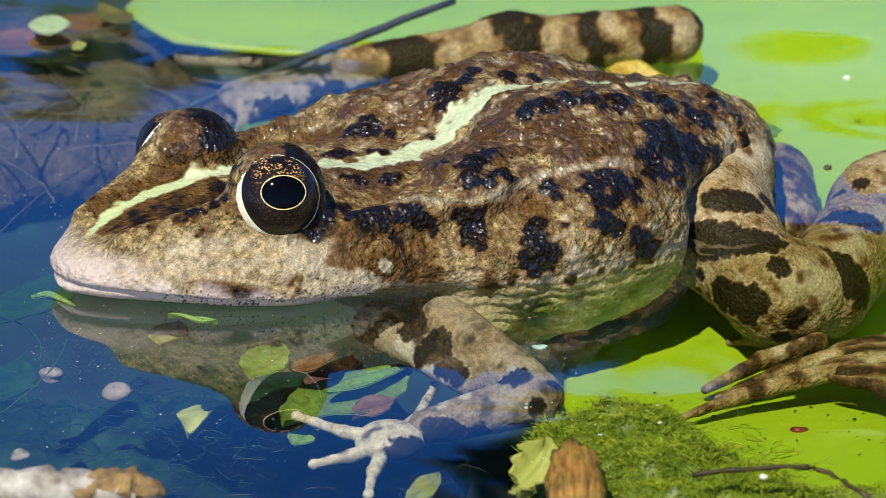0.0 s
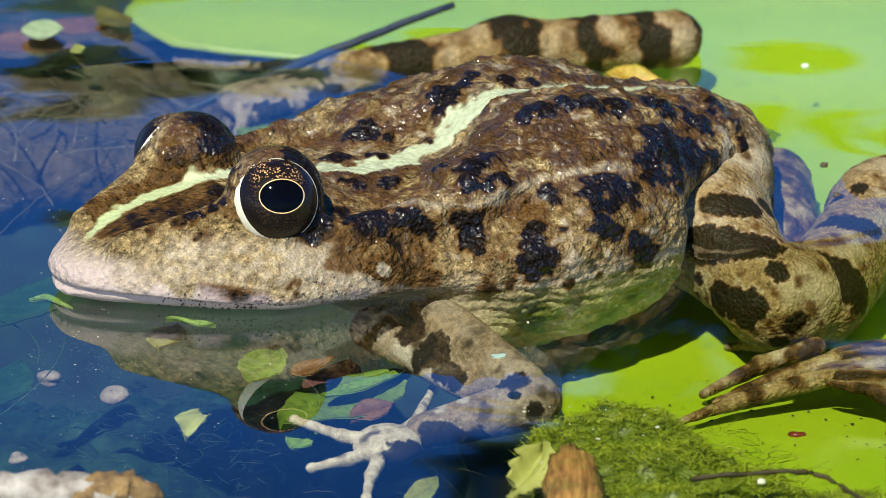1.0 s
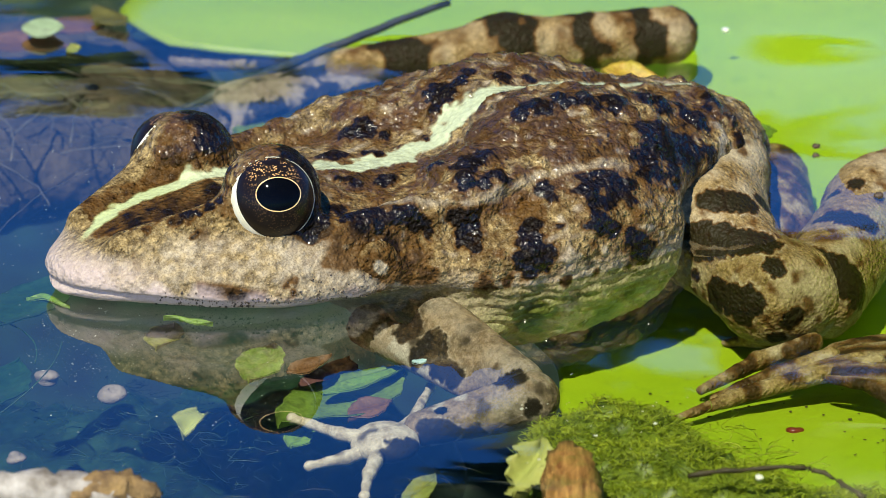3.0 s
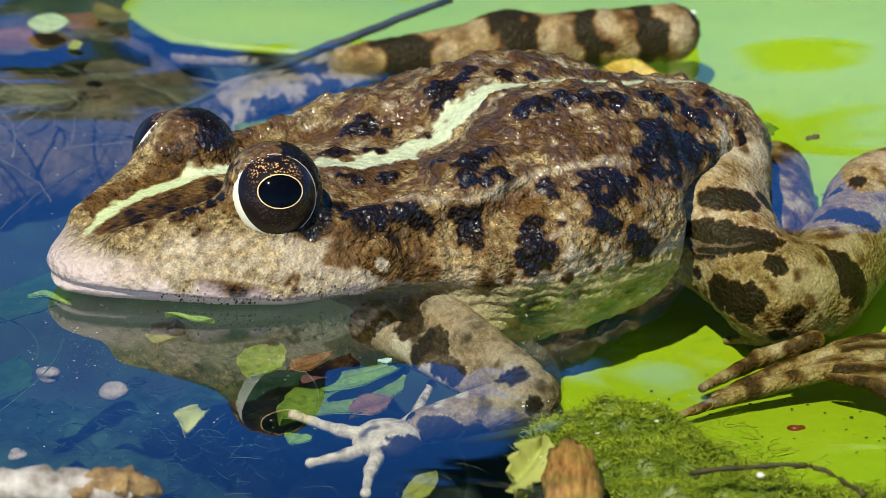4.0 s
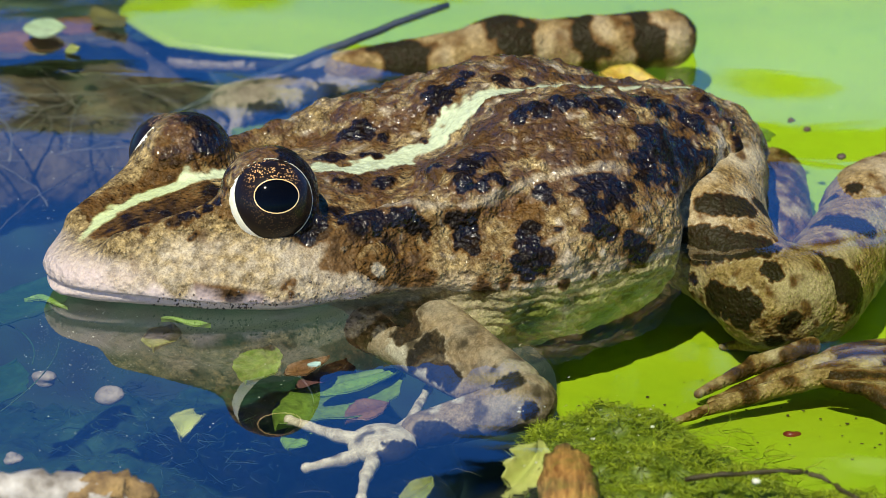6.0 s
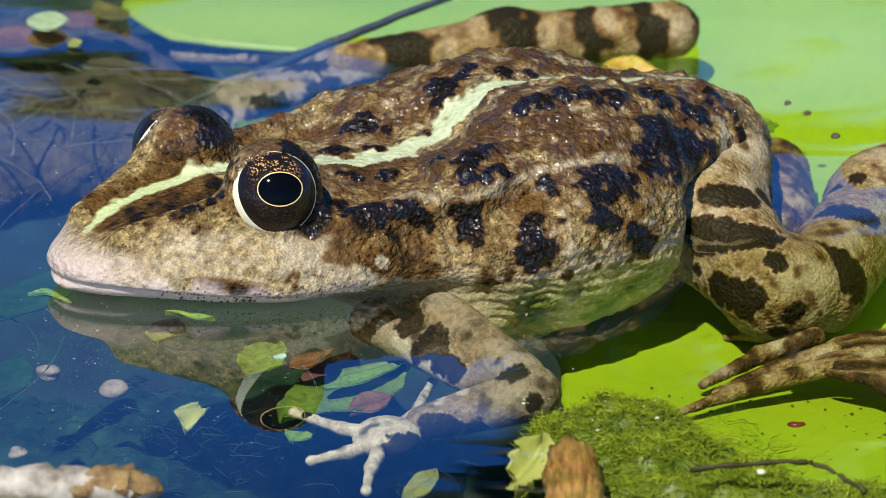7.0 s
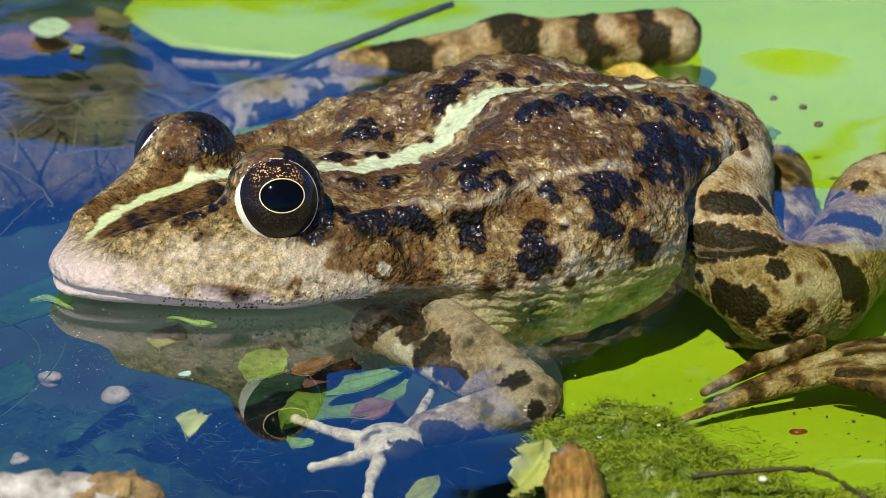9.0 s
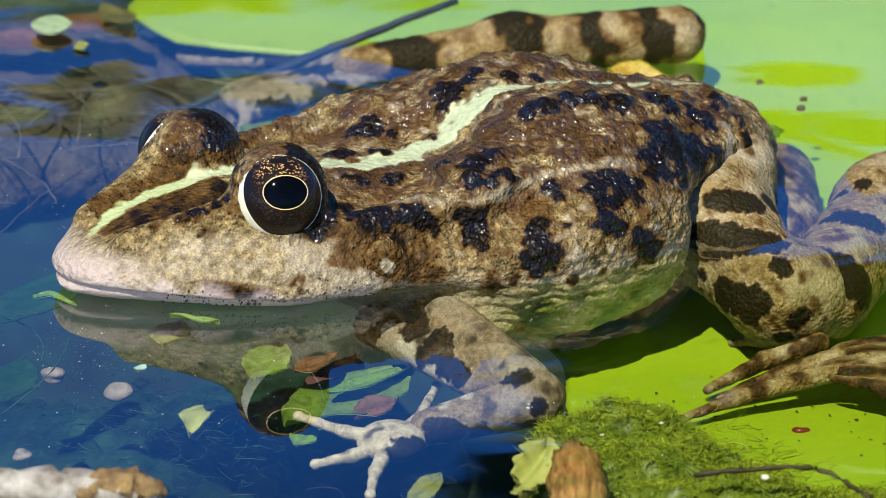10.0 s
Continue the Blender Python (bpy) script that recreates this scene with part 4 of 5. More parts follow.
RED_BARK = fibre_material()
# these two dim greens colour added shapes that imitate haze in the water
HAZE_WEED = leaf_material("haze_weed", (0.004, 0.02, 0.012), (0.03, 0.085, 0.04), (0.06, 0.13, 0.07), 70, 0.9)
HAZE_THREAD = leaf_material("haze_thread", (0.012, 0.05, 0.03), (0.04, 0.11, 0.06), (0.07, 0.13, 0.09), 200, 0.5)
SILT_WEED = leaf_material("silty_weed", (0.05, 0.06, 0.035), (0.12, 0.12, 0.07), (0.16, 0.15, 0.1), 200, 0.4)
GRIT = plain("dark_grit", (0.02, 0.015, 0.01), (0.08, 0.05, 0.03), 900, 0.6)


# ---- sunken leaves and litter ----
v_, f_ = leaf_mesh(24, 11, seed=3, curl=0.6, torn=0.12)
loose("sunken_leaf", mesh_of("sunken_leaf", v_, f_, GREEN_LEAF), "pale green pointed leaf sunk below the frog's arm", "leaf", "", at=placed(-11.4, -19.9, -12.0, 2, 0, 50))
v_, f_ = leaf_mesh(15, 3.6, seed=4, curl=0.6, torn=0.12)
loose("sunken_leaf", mesh_of("sunken_leaf", v_, f_, LIME_LEAF), "bright yellow-green blade edge under water", "leaf", "", at=placed(-8.8, -17.0, -10.5, -8, 0, 46))
v_, f_ = leaf_mesh(7, 4.5, seed=5, curl=0.6, torn=0.12)
loose("sunken_leaf", mesh_of("sunken_leaf", v_, f_, BROWN_LEAF), "dark brown rotting leaf under water", "leaf", "", at=placed(-8.2, -24.4, -11.5, 0, 0, 40))
v_, f_ = leaf_mesh(13, 7, seed=6, curl=0.6, torn=0.12)
loose("sunken_leaf", mesh_of("sunken_leaf", v_, f_, PURPLE_LEAF), "dull purple sunken leaf beside a green one", "leaf", "", at=placed(-13.2, -12.0, -12.5, 0, 0, 70))
v_, f_ = leaf_mesh(11, 5.5, seed=7, curl=0.6, torn=0.12)
loose("sunken_leaf", mesh_of("sunken_leaf", v_, f_, GREEN_LEAF), "small green leaf with ragged edge under water", "leaf", "", at=placed(-21.4, -20.4, -7.0, 0, 0, 75))
v_, f_ = leaf_mesh(6, 1.2, seed=8, curl=0.6, torn=0.12)
loose("sunken_leaf", mesh_of("sunken_leaf", v_, f_, LIME_LEAF), "narrow lime green leaf just under the surface", "leaf", "", at=placed(-30.0, -21.6, -1.0, 0, 0, -3))
v_, f_ = leaf_mesh(10, 4.5, seed=9, curl=0.6, torn=0.12)
loose("sunken_leaf", mesh_of("sunken_leaf", v_, f_, YELLOW_LEAF), "yellow-brown leaf sunk under the chin", "leaf", "", at=placed(-33.3, -13.9, -6.0, 0, 0, 80))
v_, f_ = leaf_mesh(7, 3.4, seed=10, curl=0.6, torn=0.12)
loose("sunken_leaf", mesh_of("sunken_leaf", v_, f_, BROWN_LEAF), "reddish brown leaf scrap under water", "leaf", "", at=placed(-15.6, -18.2, -8.0, 0, 0, 40))
v_, f_ = leaf_mesh(7, 4, seed=11, curl=1.2, torn=0.09)
loose("leaf_scrap", mesh_of("leaf_scrap", v_, f_, SCRAP_LEAF), "small yellow-green leaf scrap drifting under water", "leaf", "", at=placed(-29.0, -40.0, -7.0, 0, 0, 80))
v_, f_ = leaf_mesh(7, 3.6, seed=12, curl=0.6, torn=0.12)
loose("leaf_scrap", mesh_of("leaf_scrap", v_, f_, LIME_LEAF), "small green leaf scrap under water", "leaf", "", at=placed(-16.5, -27.2, -13.5, 0, 0, 70))
v_, f_ = leaf_mesh(9, 3.2, seed=13, curl=0.6, torn=0.09)
loose("leaf_scrap", mesh_of("leaf_scrap", v_, f_, YELLOW_LEAF), "torn yellow-green leaf scrap under water", "leaf", "", at=placed(-2.3, -51.0, -11.0, 0, 0, 65))
v_, f_ = leaf_mesh(13, 4.2, seed=14, curl=1.6, torn=0.55)
loose("leaf_scrap", mesh_of("leaf_scrap", v_, f_, SCRAP_LEAF), "torn yellow-green leaf caught in algae", "leaf", "", at=placed(9.9, -61.0, -4.6, 6, 0, 76))
stub = thing("wood_stub", None, "reddish brown rotting stub of wood in algae", "wood")
part("bark", mesh_of("bark", *tube(bent((14.8, -59.5, -4.4), (15.2, -96.0, -5.5), (0, 0, 0.6), 22, 0.12, 15), [2.9, 3.0] + [3.1 + 0.15 * math.sin(i * 1.3) for i in range(20)], 26, 0.14, 15), RED_BARK), stub)
v_, f_ = leaf_mesh(22, 9, seed=16, curl=0.6, torn=0.12)
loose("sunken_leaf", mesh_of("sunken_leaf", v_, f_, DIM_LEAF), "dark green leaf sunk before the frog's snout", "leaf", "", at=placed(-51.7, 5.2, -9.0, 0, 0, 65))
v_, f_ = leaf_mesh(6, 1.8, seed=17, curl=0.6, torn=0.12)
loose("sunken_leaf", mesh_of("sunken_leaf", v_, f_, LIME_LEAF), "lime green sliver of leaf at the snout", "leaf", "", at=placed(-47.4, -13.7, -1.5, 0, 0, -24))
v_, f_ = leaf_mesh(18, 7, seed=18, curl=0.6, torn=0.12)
loose("sunken_leaf", mesh_of("sunken_leaf", v_, f_, DIM_LEAF), "green leaf under water, its dimness painted in", "leaf", "", at=placed(-53.3, -15.2, -12.0, 0, 0, 80))
v_, f_ = leaf_mesh(6.0, 9, seed=19, curl=0.06, torn=0.03)
oval_leaf = loose("floating_leaf", mesh_of("floating_leaf", v_, f_, PALE_LEAF), "pale green oval leaf floating on the water", "leaf", "", at=placed(-55.2, 88.6, 1.3, 0, 0, 0))
v_, f_ = leaf_mesh(2.2, 3, seed=20, curl=0.3, torn=0.12)
loose("floating_leaf", mesh_of("floating_leaf", v_, f_, YELLOW_LEAF), "tiny pale leaf floating on the water", "leaf", "", at=placed(-50.6, 81.1, 0.5, 0, 0, 20))
v_, f_ = leaf_mesh(11, 9, seed=21, curl=0.45, torn=0.09)
loose("brown_leaf", mesh_of("brown_leaf", v_, f_, BROWN_LEAF), "curled red-brown leaf on sunken roots", "leaf", "", at=placed(-51.5, 95.3, -0.9, 0, 0, 6))
v_, f_ = leaf_mesh(16, 9, seed=22, curl=0.6, torn=0.12)
loose("brown_leaf", mesh_of("brown_leaf", v_, f_, BROWN_LEAF), "flat brown leaf lying on sunken roots", "leaf", "", at=placed(-58.9, 88.0, -1.6, 0, 0, -4))
v_, f_ = leaf_mesh(5, 9, seed=23, curl=0.5, torn=0.1)
loose("brown_leaf", mesh_of("brown_leaf", v_, f_, OLIVE_LEAF), "mossy olive leaf on sunken roots", "leaf", "", at=placed(-46.3, 94.0, 0.5, 0, 0, 30))
v_, f_ = leaf_mesh(9, 6, seed=24, curl=1.2, torn=0.12)
loose("yellow_leaf", mesh_of("yellow_leaf", v_, f_, ORANGE_LEAF), "yellow and orange dying leaf beside the frog's leg", "leaf", "", at=placed(26.7, 67.4, 0.2, 8, 0, 4))
v_, f_ = leaf_mesh(4, 8, seed=25, curl=0.6, torn=0.12)
loose("sunken_leaf", mesh_of("sunken_leaf", v_, f_, LIME_LEAF), "bright green leaf tip under the surface", "leaf", "", at=placed(42.7, 49.8, -1.6, 0, 0, 30))
v_, f_ = leaf_mesh(12, 9, seed=26, curl=0.6, torn=0.12)
loose("sunken_leaf", mesh_of("sunken_leaf", v_, f_, GREEN_LEAF), "teal green leaf behind the frog's neck", "leaf", "", at=placed(-22.5, 59.1, -5.0, 0, 0, 35))
v_, f_ = pebble_mesh(1.7, 3)
loose("pebble", mesh_of("pebble", v_, f_, STONE), "pale pinkish pebble lying under water", "pebble", "pebbles", at=placed(-39.6, -17.8, -12.0))
v_, f_ = pebble_mesh(1.1, 4)
loose("pebble", mesh_of("pebble", v_, f_, STONE), "small grey pebble lying under water", "pebble", "pebbles", at=placed(-49.4, -40.2, -11.0))
v_, f_ = pebble_mesh(1.5, 5)
loose("pebble", mesh_of("pebble", v_, f_, STONE), "pale grey pebble half covered in silt", "pebble", "pebbles", at=placed(-47.7, -11.8, -12.0))

stalk = bent((1.7, 91.1, 4.0), (-40.5, 72.9, -8.0), (0, 0, 0.4), 18, 0.1, 5)
loose("stalk", mesh_of("stalk", *tube(stalk, [0.5 + 0.022 * i for i in range(12)] + [0.72, 0.66, 0.55, 0.42, 0.28, 0.12], 10), STALK), "thin dark stalk slanting into the water", "stalk")

stick = thing("stick", None, "pale weathered stick with broken end at the surface", "stick")
part("wood", mesh_of("wood", *tube(bent((-52.3, -76.5, -0.3), (-30.7, -79.3, 0.2), (0, 0, 0.6), 16, 0.3, 2), [2.3 - 0.02 * i for i in range(14)] + [1.5, 0.5], 14, 0.12, 4), BARK), stick)
part("knot", mesh_of("knot", *tube(bent((-40.5, -78.6, 0.3), (-30.2, -80.0, 0.7), (0, 0, 0.8), 12, 0.4, 3), [0.5, 1.4, 1.9, 1.7, 2.1, 1.7, 1.5, 1.9, 1.6, 1.3, 0.9, 0.3], 14, 0.3, 9), BROWN_BARK), stick, "brown broken end with loose bark")

twig = []
for a, b in zip([(27.8, -67.0, -2.5), (33.8, -66.6, -2.0), (40.8, -65.9, -2.0), (43.8, -68.1, -2.3)], [(33.8, -66.6, -2.0), (40.8, -65.9, -2.0), (43.8, -68.1, -2.3), (47.4, -73.6, -3.0)]):
    twig += bent(a, b, (0, 0, 0.2), 7, 0.22, 6)[:6]
loose("twig", mesh_of("twig", *tube(twig, [0.3 + 0.05 * math.sin(i * 1.7) + 0.04 * math.sin(i * 0.6) for i in range(len(twig))], 8, 0.2, 7), TWIG), "thin dark bent twig lying on the lily leaf", "twig")
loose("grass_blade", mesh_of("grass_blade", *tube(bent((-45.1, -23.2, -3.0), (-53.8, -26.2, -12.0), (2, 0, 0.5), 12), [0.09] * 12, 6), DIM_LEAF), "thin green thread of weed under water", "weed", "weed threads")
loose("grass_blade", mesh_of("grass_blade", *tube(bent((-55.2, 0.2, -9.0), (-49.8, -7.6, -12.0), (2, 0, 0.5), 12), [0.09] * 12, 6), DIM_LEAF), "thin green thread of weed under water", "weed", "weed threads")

v_, f_ = pebble_mesh(1.15, 9)
loose("seed", mesh_of("seed", v_, f_, SEED), "dark red seed lying on the green lily leaf", "seed", at=placed(43.3, -19.0, -16.6))


def mound(x, y, z):
    f = ball(x, y, z, (-63.3, 99.0, -16), (34, 30, 11))
    return blend(f, ball(x, y, z, (-85.3, 69.0, -17), (24, 16, 9)), 6)


p_, q_, n_ = skin_of(mound, (-115, 43, -28), (-21, 137, 0), 1.2)
p_ = p_ + n_ * (fuzz(p_, 5, 3) * 1.2 + fuzz(p_, 1.8, 4) * 0.6)[:, None]
loose("root_mound", mesh_of("root_mound", p_, q_, MUD), "dark brown mound of rotting roots just under water", "root mound")
rnd = random.Random(12)
verts, faces = [], []
for k in range(210):
    x, y = -65.3 + rnd.gauss(0, 22), 93.0 + rnd.gauss(-4, 24)
    a = rnd.uniform(0, 6.28)
    ln = rnd.uniform(6, 26)
    z = -4.5 - rnd.random() * 4
    path = bent((x, y, z), (x + ln * math.cos(a), y + ln * math.sin(a), z + rnd.uniform(-2, 2)), (rnd.gauss(0, 3), rnd.gauss(0, 3), 0.8), 9, 0.3, k)
    r = rnd.choice((0.03, 0.04, 0.05, 0.07, 0.1, 0.18))
    v, f = tube(path, [r] * 9, 5)
    faces += [tuple(i + len(verts) for i in q) for q in f]
    verts += v
loose("roots", mesh_of("roots", verts, faces, ROOT), "pale tangled root threads under water", "roots", kind="stuff")


def algae(name, cx, cy, cz, sx, sy, sz, count, seed, material, label, length=(3, 9), r=(0.07, 0.16)):
    """A loose cushion of short curled threads and tiny blades."""
    rnd = random.Random(seed)
    verts, faces = [], []
    for k in range(count):
        u, v = rnd.gauss(0, 0.5), rnd.gauss(0, 0.5)
        x, y = cx + u * sx, cy + v * sy
        z = cz + sz * math.exp(-(u * u + v * v)) * rnd.uniform(0.2, 1) - 1.5 * rnd.random()
        a, ln = rnd.uniform(0, 6.28), rnd.uniform(*length)
        path = bent((x, y, z), (x + ln * math.cos(a), y + ln * math.sin(a), z + rnd.uniform(-1.4, 1.0)), (rnd.gauss(0, 1.2), rnd.gauss(0, 1.2), rnd.uniform(-0.4, 0.9)), 6, 0.12, k)
        rr = rnd.uniform(*r)
        vv, ff = tube(path, [rr, rr * 1.3, rr * 1.5, rr * 1.3, rr, rr * 0.4], 4)
        faces += [tuple(i + len(verts) for i in q) for q in ff]
        verts += vv
    return loose(name, mesh_of(name, verts, faces, material), label, "algae", kind="stuff")


def algae_bank(x, y, z):
    f = ball(x, y, z, (20.5, -48.1, -11.8), (11, 17, 7))
    f = blend(f, ball(x, y, z, (29.5, -59.1, -13.5), (12, 14, 8)), 3)
    return blend(f, ball(x, y, z, (41.3, -62.7, -14), (22, 7, 7)), 3)


p_, q_, n_ = skin_of(algae_bank, (1.5, -88.1, -23), (67.3, -34.1, 0), 0.6)
p_ = p_ + n_ * (fuzz(p_, 3.2, 3) * 1.3 + fuzz(p_, 1.3, 4) * 0.7 + fuzz(p_, 0.7, 5) * 0.35)[:, None]
loose("algae_bank", mesh_of("algae_bank", p_, q_, DARK_MOSS), "dark green lumpy bank of algae under water", "algae")


def tufts(points, normals, count, seed):
    """Short fine threads that stand and lie on the algae bank."""
    rnd = random.Random(seed)
    verts, faces = [], []
    for k in range(count):
        i = rnd.randrange(len(points))
        if normals[i, 2] < 0.1:
            continue
        a, ln = rnd.uniform(0, 6.28), rnd.uniform(0.4, 1.8)
        q = points[i]
        tip = (q[0] + ln * math.cos(a), q[1] + ln * math.sin(a), q[2] + rnd.uniform(-0.2, 0.9))
        path = bent(tuple(q), tip, (rnd.gauss(0, 0.3), rnd.gauss(0, 0.3), 0.3), 4, 0.05, k)
        r = rnd.uniform(0.015, 0.04) * rnd.choice((1, 1, 2))
        v, f = tube(path, [r, r * 1.4, r * 1.2, r * 0.4], 3)
        faces += [tuple(m + len(verts) for m in t) for t in f]
        verts += v
    return verts, faces


loose("algae", mesh_of("algae", *tufts(p_, n_, 26000, 3), MOSS), "bright green thready algae on a bank under water", "algae", kind="stuff")


# added threads and lumps below stand in for the water's greenish haze
algae("weed_threads", -36, -18, -24, 24, 40, 9, 420, 31, HAZE_THREAD, "fine dim threads added as greenish haze in deep water", (0.8, 3.5), (0.012, 0.035))


def haze_bed(x, y, z):
    f = ball(x, y, z, (-40, 8, -44), (24, 34, 12))
    f = blend(f, ball(x, y, z, (-22, 38, -48), (26, 26, 11)), 6)
    return blend(f, ball(x, y, z, (-62, 30, -48), (20, 34, 10)), 6)


p_, q_, n_ = skin_of(haze_bed, (-90, -34, -64), (12, 76, -28), 1.3)
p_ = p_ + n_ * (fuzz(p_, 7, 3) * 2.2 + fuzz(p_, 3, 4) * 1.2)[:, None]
loose("haze_bed", mesh_of("haze_bed", p_, q_, HAZE_WEED), "dim green lumps standing in for haze deep under water", "weed")
algae("weed_threads", -10, -52, -17, 22, 26, 6, 30, 32, SILT_WEED, "brownish silty threads in deep water before the frog's hand", (1.5, 5), (0.015, 0.03))


algae("algae", 26, -46, -13, 13, 16, 6, 1000, 35, MOSS, "loose bright green algae threads at the bank's edge", (1, 3.5), (0.025, 0.06))
algae("algae", 38, -60, -12, 24, 8, 5, 700, 36, MOSS, "loose bright green algae threads along the lily leaf", (1, 3.5), (0.025, 0.06))


def litter(name, box, z, count, sizes, material, seed, label, over=None):
    """Tiny flat chips scattered over a stretch of the pond."""
    rnd = random.Random(seed)
    verts, faces = [], []
    for k in range(count):
        x, y, r = rnd.uniform(box[0], box[2]), rnd.uniform(box[1], box[3]), rnd.uniform(*sizes) * rnd.choice((0.5, 0.7, 1))
        zz = z(x, y)
        a0, el = rnd.uniform(0, 6.28), rnd.uniform(0.25, 0.9)
        b = len(verts)
        for layer in (0.5, -0.5):
            for j in range(6):
                a = a0 + j * math.pi / 3
                verts.append((x + r * math.cos(a), y + r * el * math.sin(a), zz + layer * r * 0.5 + rnd.uniform(-0.15, 0.15) * r))
        faces += [tuple(b + j for j in range(6)), tuple(b + 11 - j for j in range(6))]
        faces += [(b + j, b + 6 + j, b + 6 + (j + 1) % 6, b + (j + 1) % 6) for j in range(6)]
    return loose(name, mesh_of(name, verts, faces, material, smooth=False), label, "litter", kind="stuff")


def on_pad(x, y):
    return -17 + 0.13 * max(y, 0) + 0.8 * math.sin(x / 21 + y / 33) + 0.5 * math.sin(y / 13 - x / 40) + 0.25


litter("grit", (16, -45, 62, 2), on_pad, 120, (0.06, 0.3), GRIT, 3, "dark specks of grit on the lily leaf")
litter("flakes", (-56, -40, -14, 60), lambda x, y: -4 - 10 * random.random(), 520, (0.03, 0.12), FLAKE, 4, "fine pale flakes hanging in the water")
litter("flakes", (-56, -60, 60, 110), lambda x, y: 0.03, 45, (0.03, 0.09), FLAKE, 5, "tiny pale flakes floating on the water")
litter("silt", (-49.1, -25.0, -35.8, -3.7), lambda x, y: -5 - 3 * random.random(), 520, (0.02, 0.1), SILT, 14, "cloud of fine pale silt by the snout")
v_, f_ = pebble_mesh(0.5, 13)
loose("foam", mesh_of("foam", v_, f_, FLAKE), "white blob of foam beside the twig", "foam", at=placed(35.4, -72.1, -0.6))
litter("bubbles", (8.5, -64.1, 26.5, -44.1), lambda x, y: -2.6, 22, (0.1, 0.3), FLAKE, 8, "shiny pale bubbles among the algae")


# ---- trees added out of view on the far bank, to shape the water's mirror ----
TREE_LEAF = leaf_material("tree_leaf", (0.012, 0.028, 0.008), (0.022, 0.042, 0.012), (0.03, 0.05, 0.02), 8)
WOODS_LEAF = leaf_material("woods_leaf", (0.06, 0.1, 0.03), (0.12, 0.17, 0.06), (0.16, 0.2, 0.1), 2, 0.3)
TREE_BARK = plain("tree_bark", (0.05, 0.04, 0.03), (0.1, 0.08, 0.06), 12, 0.9, 0.01)


def leaf_blade(p, rnd, verts, faces):
    d = Vector((rnd.gauss(0, 1), rnd.gauss(0, 1), rnd.gauss(0, 0.6))).normalized()
    u = d.orthogonal().normalized() * rnd.uniform(50, 90)
    d = d * rnd.uniform(90, 170)
    n = len(verts)
    verts += [tuple(p - d), tuple(p + u), tuple(p + d), tuple(p - u), tuple(p + d.cross(u).normalized() * 25)]
    faces += [(n, n + 1, n + 4), (n + 1, n + 2, n + 4), (n + 2, n + 3, n + 4), (n + 3, n, n + 4)]


# this unseen tree is added to keep mirrored sky off the near water
def added_tree(x0, y0):
    tree = thing("tree", pose(x0, y0, 0), "unseen dark leafy tree added to darken the water's mirror", "tree")
    rnd = random.Random(4)
    part("trunk", mesh_of("trunk", *tube(bent((2100, 0, -330), (1900, 100, 3600), (90, 0, 0), 12, 20, 2), [170 - 9 * i for i in range(12)], 12, 0.08), TREE_BARK), tree)
    for k in range(7):
        a = k * 0.9
        part("limb", mesh_of("limb", *tube(bent((2000, 40, 2300 + 120 * k), (1900 + 1200 * math.cos(a), 60 + 900 * math.sin(a), 2900 + 200 * k), (0, 0, 150), 8, 20, k), [60 - 6 * i for i in range(8)], 8), TREE_BARK), tree)
    verts, faces = [], []
    clumps = [((1900, 0, 3500), (1950, 1400, 1150), 6000), ((900, -200, 2660), (850, 600, 560), 1500), ((2000, -300, 2500), (1100, 700, 430), 1600)]
    for c0, size, count in clumps:
        for k in range(count):
            a, b, r = rnd.uniform(0, 6.28), rnd.uniform(-1, 1), rnd.random() ** 0.33
            c = math.sqrt(1 - b * b)
            lump = 1 + 0.1 * math.sin(5 * a) * c + 0.08 * math.sin(7 * b + 2 * a)
            p = Vector((c0[0] + size[0] * r * c * math.cos(a) * lump, c0[1] + size[1] * r * c * math.sin(a) * lump, c0[2] + size[2] * r * b * lump))
            leaf_blade(p, rnd, verts, faces)
    part("crown", mesh_of("crown", verts, faces, TREE_LEAF, smooth=False), tree)


added_tree(0.0, 6.2)


def added_woods():
    """Unseen far-shore trees added to dull mirrored sky: one tangle of leaf sprays, hanging low towards the water."""
    rnd = random.Random(21)
    verts, faces = [], []
    for k in range(11000):
        x = rnd.uniform(-14000, 14000)
        crest = 7900 + 350 * math.sin(x / 900) + 250 * math.sin(x / 310 + 1) + 150 * math.sin(x / 140 + 2)
        crest -= 1150 * min(max((x + 500) / 700, 0), 1)
        p = Vector((x, 25000 + rnd.uniform(-900, 900), -300 + (crest + 300) * rnd.random() ** 0.8))
        d = Vector((rnd.gauss(0, 1), rnd.gauss(0, 0.5), rnd.gauss(0, 0.7))).normalized() * rnd.uniform(200, 420)
        u = Vector((rnd.gauss(0, 1), rnd.gauss(0, 0.5), rnd.gauss(0, 1))).cross(d).normalized() * rnd.uniform(120, 240)
        n = len(verts)
        verts += [tuple(p - d), tuple(p + u), tuple(p + d), tuple(p - u), tuple(p + Vector((0, -60, 30)))]
        faces += [(n, n + 1, n + 4), (n + 1, n + 2, n + 4), (n + 2, n + 3, n + 4), (n + 3, n, n + 4)]
    loose("unseen_woods", mesh_of("unseen_woods", verts, faces, WOODS_LEAF, smooth=False), "unseen green trees added to dull the sky mirrored in the water", "trees", kind="stuff")


added_woods()


frog_thing()


def floating_speck(r, seed, material, label):
    v, f = pebble_mesh(r, seed, 8)
    return loose("floating_speck", mesh_of("floating_speck", v, f, material), label, "speck", "drifting specks")


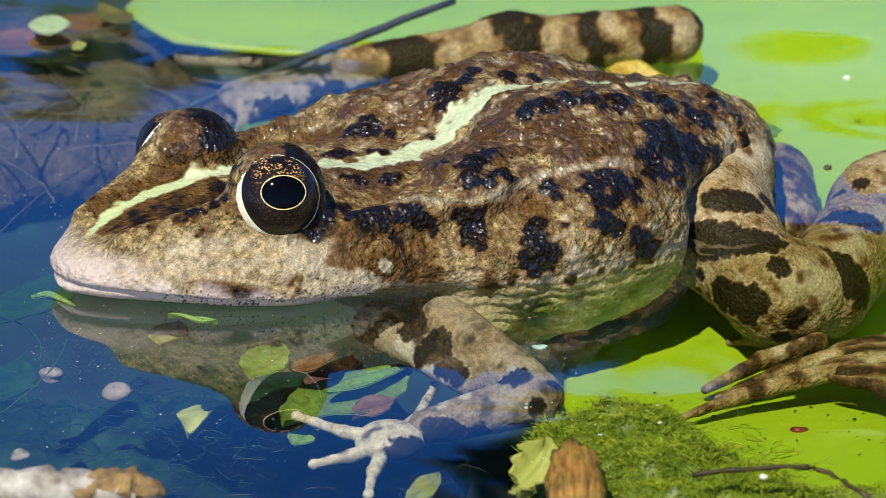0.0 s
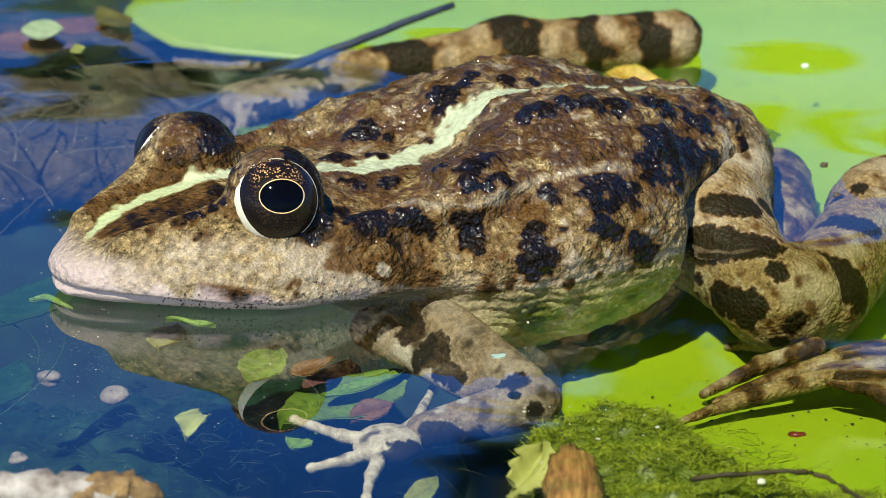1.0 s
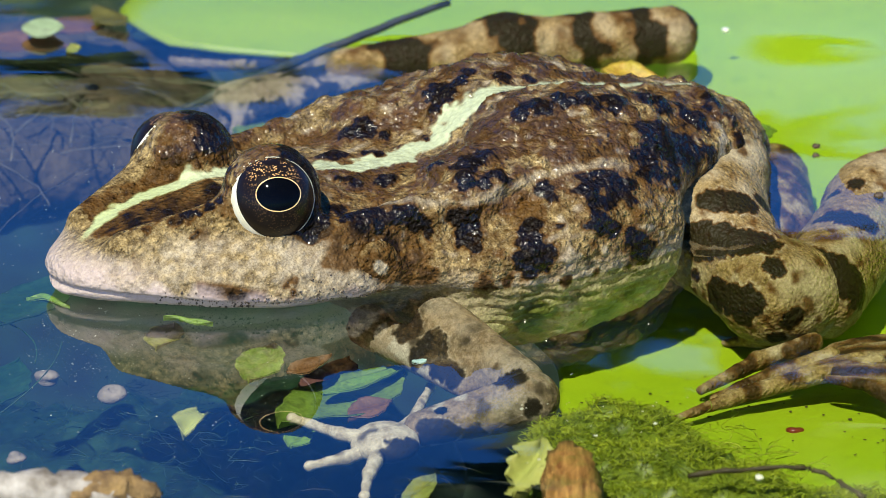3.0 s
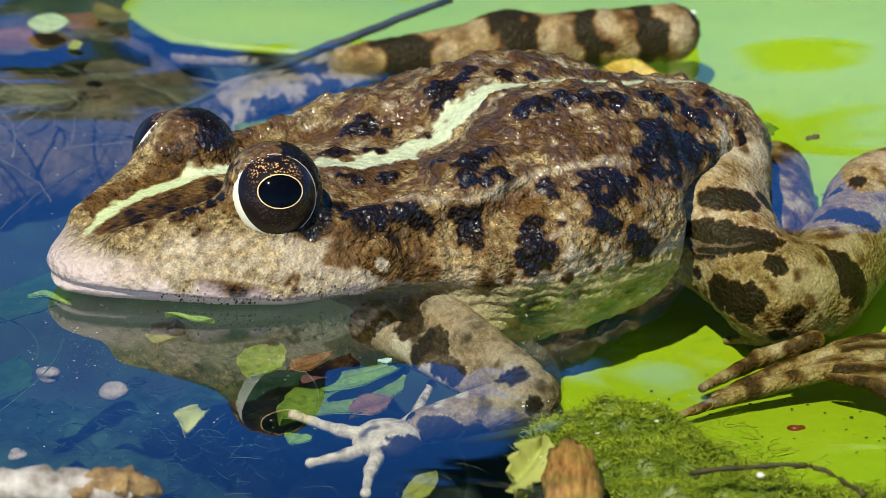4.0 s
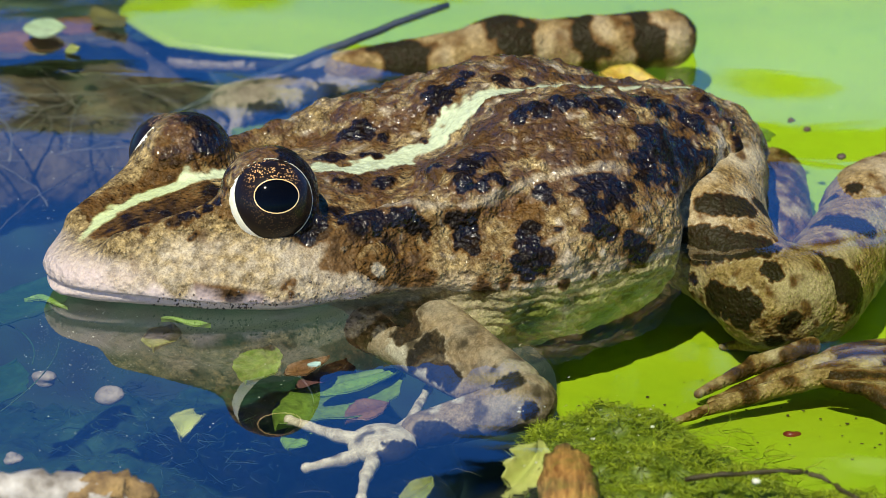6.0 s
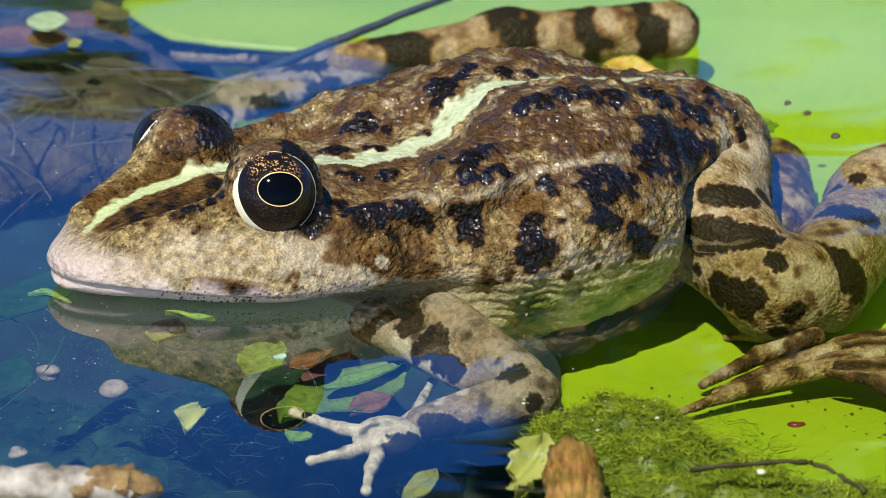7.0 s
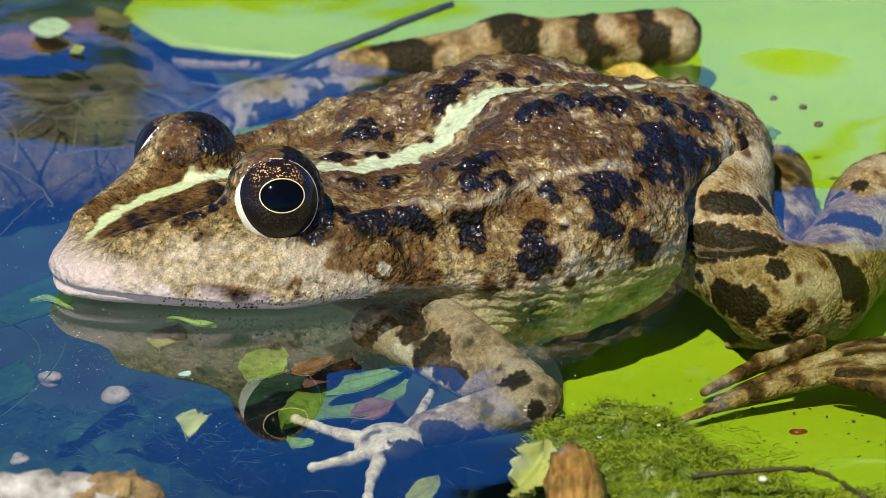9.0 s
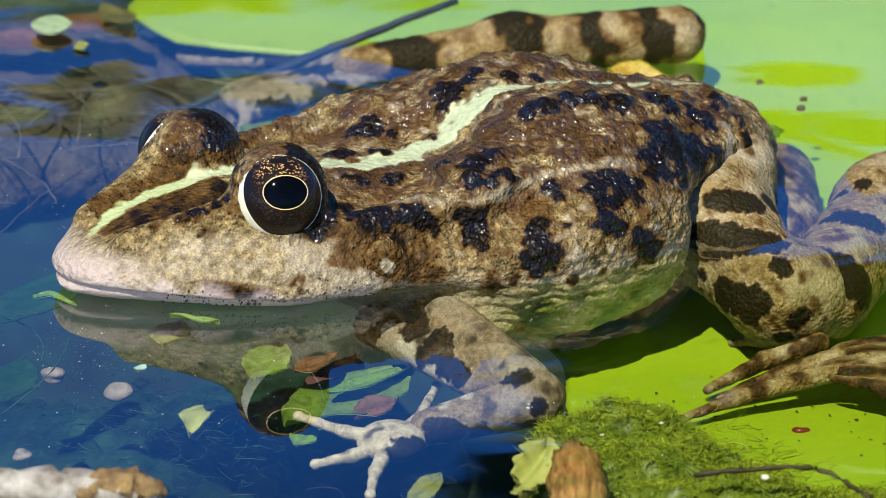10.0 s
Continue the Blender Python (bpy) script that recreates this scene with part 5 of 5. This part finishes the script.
SPECKS = [floating_speck(0.55, 2, GRIT, "dark speck drifting on the water"), floating_speck(0.6, 3, GRIT, "dark speck drifting on the water"),
          floating_speck(0.5, 4, GRIT, "dark speck drifting on the water"), floating_speck(0.5, 5, FLAKE, "pale speck drifting on the water")]

v_, f_ = leaf_mesh(1.8, 1.4, thick=0.1, seed=31, curl=0.1, torn=0.25, n=10, m=4)
FLAKE_LEAF = loose("floating_flake", mesh_of("floating_flake", v_, f_, MINT), "pale mint flake of leaf drifting on the water", "flake")


def motions():
    """The ripples glide over the pond, and specks drift with it."""
    walk(water, [(t, pose(0.004 * t, 0.058 * t - 0.004, 0)) for t in (0.0, 2.5, 5.0, 7.5, 10.0)])
    walk(SPECKS[0], [(0, placed(49.9, 30.9, 0)), (5.5, placed(49.4, 46.9, 0)), (10, placed(48.4, 59.4, 0))])
    walk(SPECKS[1], [(0, placed(60.0, 0.2, 0)), (7.5, placed(51.8, 43.4, 0)), (9, placed(50.2, 49.3, 0)), (10, placed(47.8, 55.5, 0))])
    walk(SPECKS[2], [(0, placed(51.3, 14.9, 0)), (7.5, placed(46.5, 56.7, 0)), (9, placed(45.0, 60.6, 0)), (10, placed(43.0, 67.0, 0))])
    walk(SPECKS[3], [(0, placed(55.3, 68.5, 0)), (1, placed(50.3, 76.0, 0)), (10, placed(9.8, 139.1, 0))])
    walk(FLAKE_LEAF, [(0, placed(11.4, -33.7, 0.1, 0, 0, 10)), (4.5, placed(-8.4, -38.6, 0.1, 0, 0, 25)), (7, placed(-18.7, -37.9, 0.1, 0, 0, 40)), (9, placed(-29.9, -41.3, 0.1, 0, 0, 45)), (10, placed(-35.4, -40.4, 0.1, 0, 0, 50))])
    # the oval leaf bobs on the waves
    sway = ((0, 0, 0), (0.5, 5, 0), (1, -10, 3), (1.5, 13, -6), (2, -9, 7), (2.5, 5, -6), (3.2, -4, 2), (4, 4, -3), (4.5, -8, 3), (5, 8, -6), (5.5, -13, 2), (6.2, 6, -2), (7, 3, -3), (7.5, -9, 3), (8, 6, -4), (8.5, -7, 3), (9, 4, -3), (9.5, -5, 2), (10, 0, 0))
    walk(oval_leaf, [(t, placed(-55.2 + 0.08 * a, 88.6 - 0.2 * b, 1.3)) for t, a, b in sway])


motions()
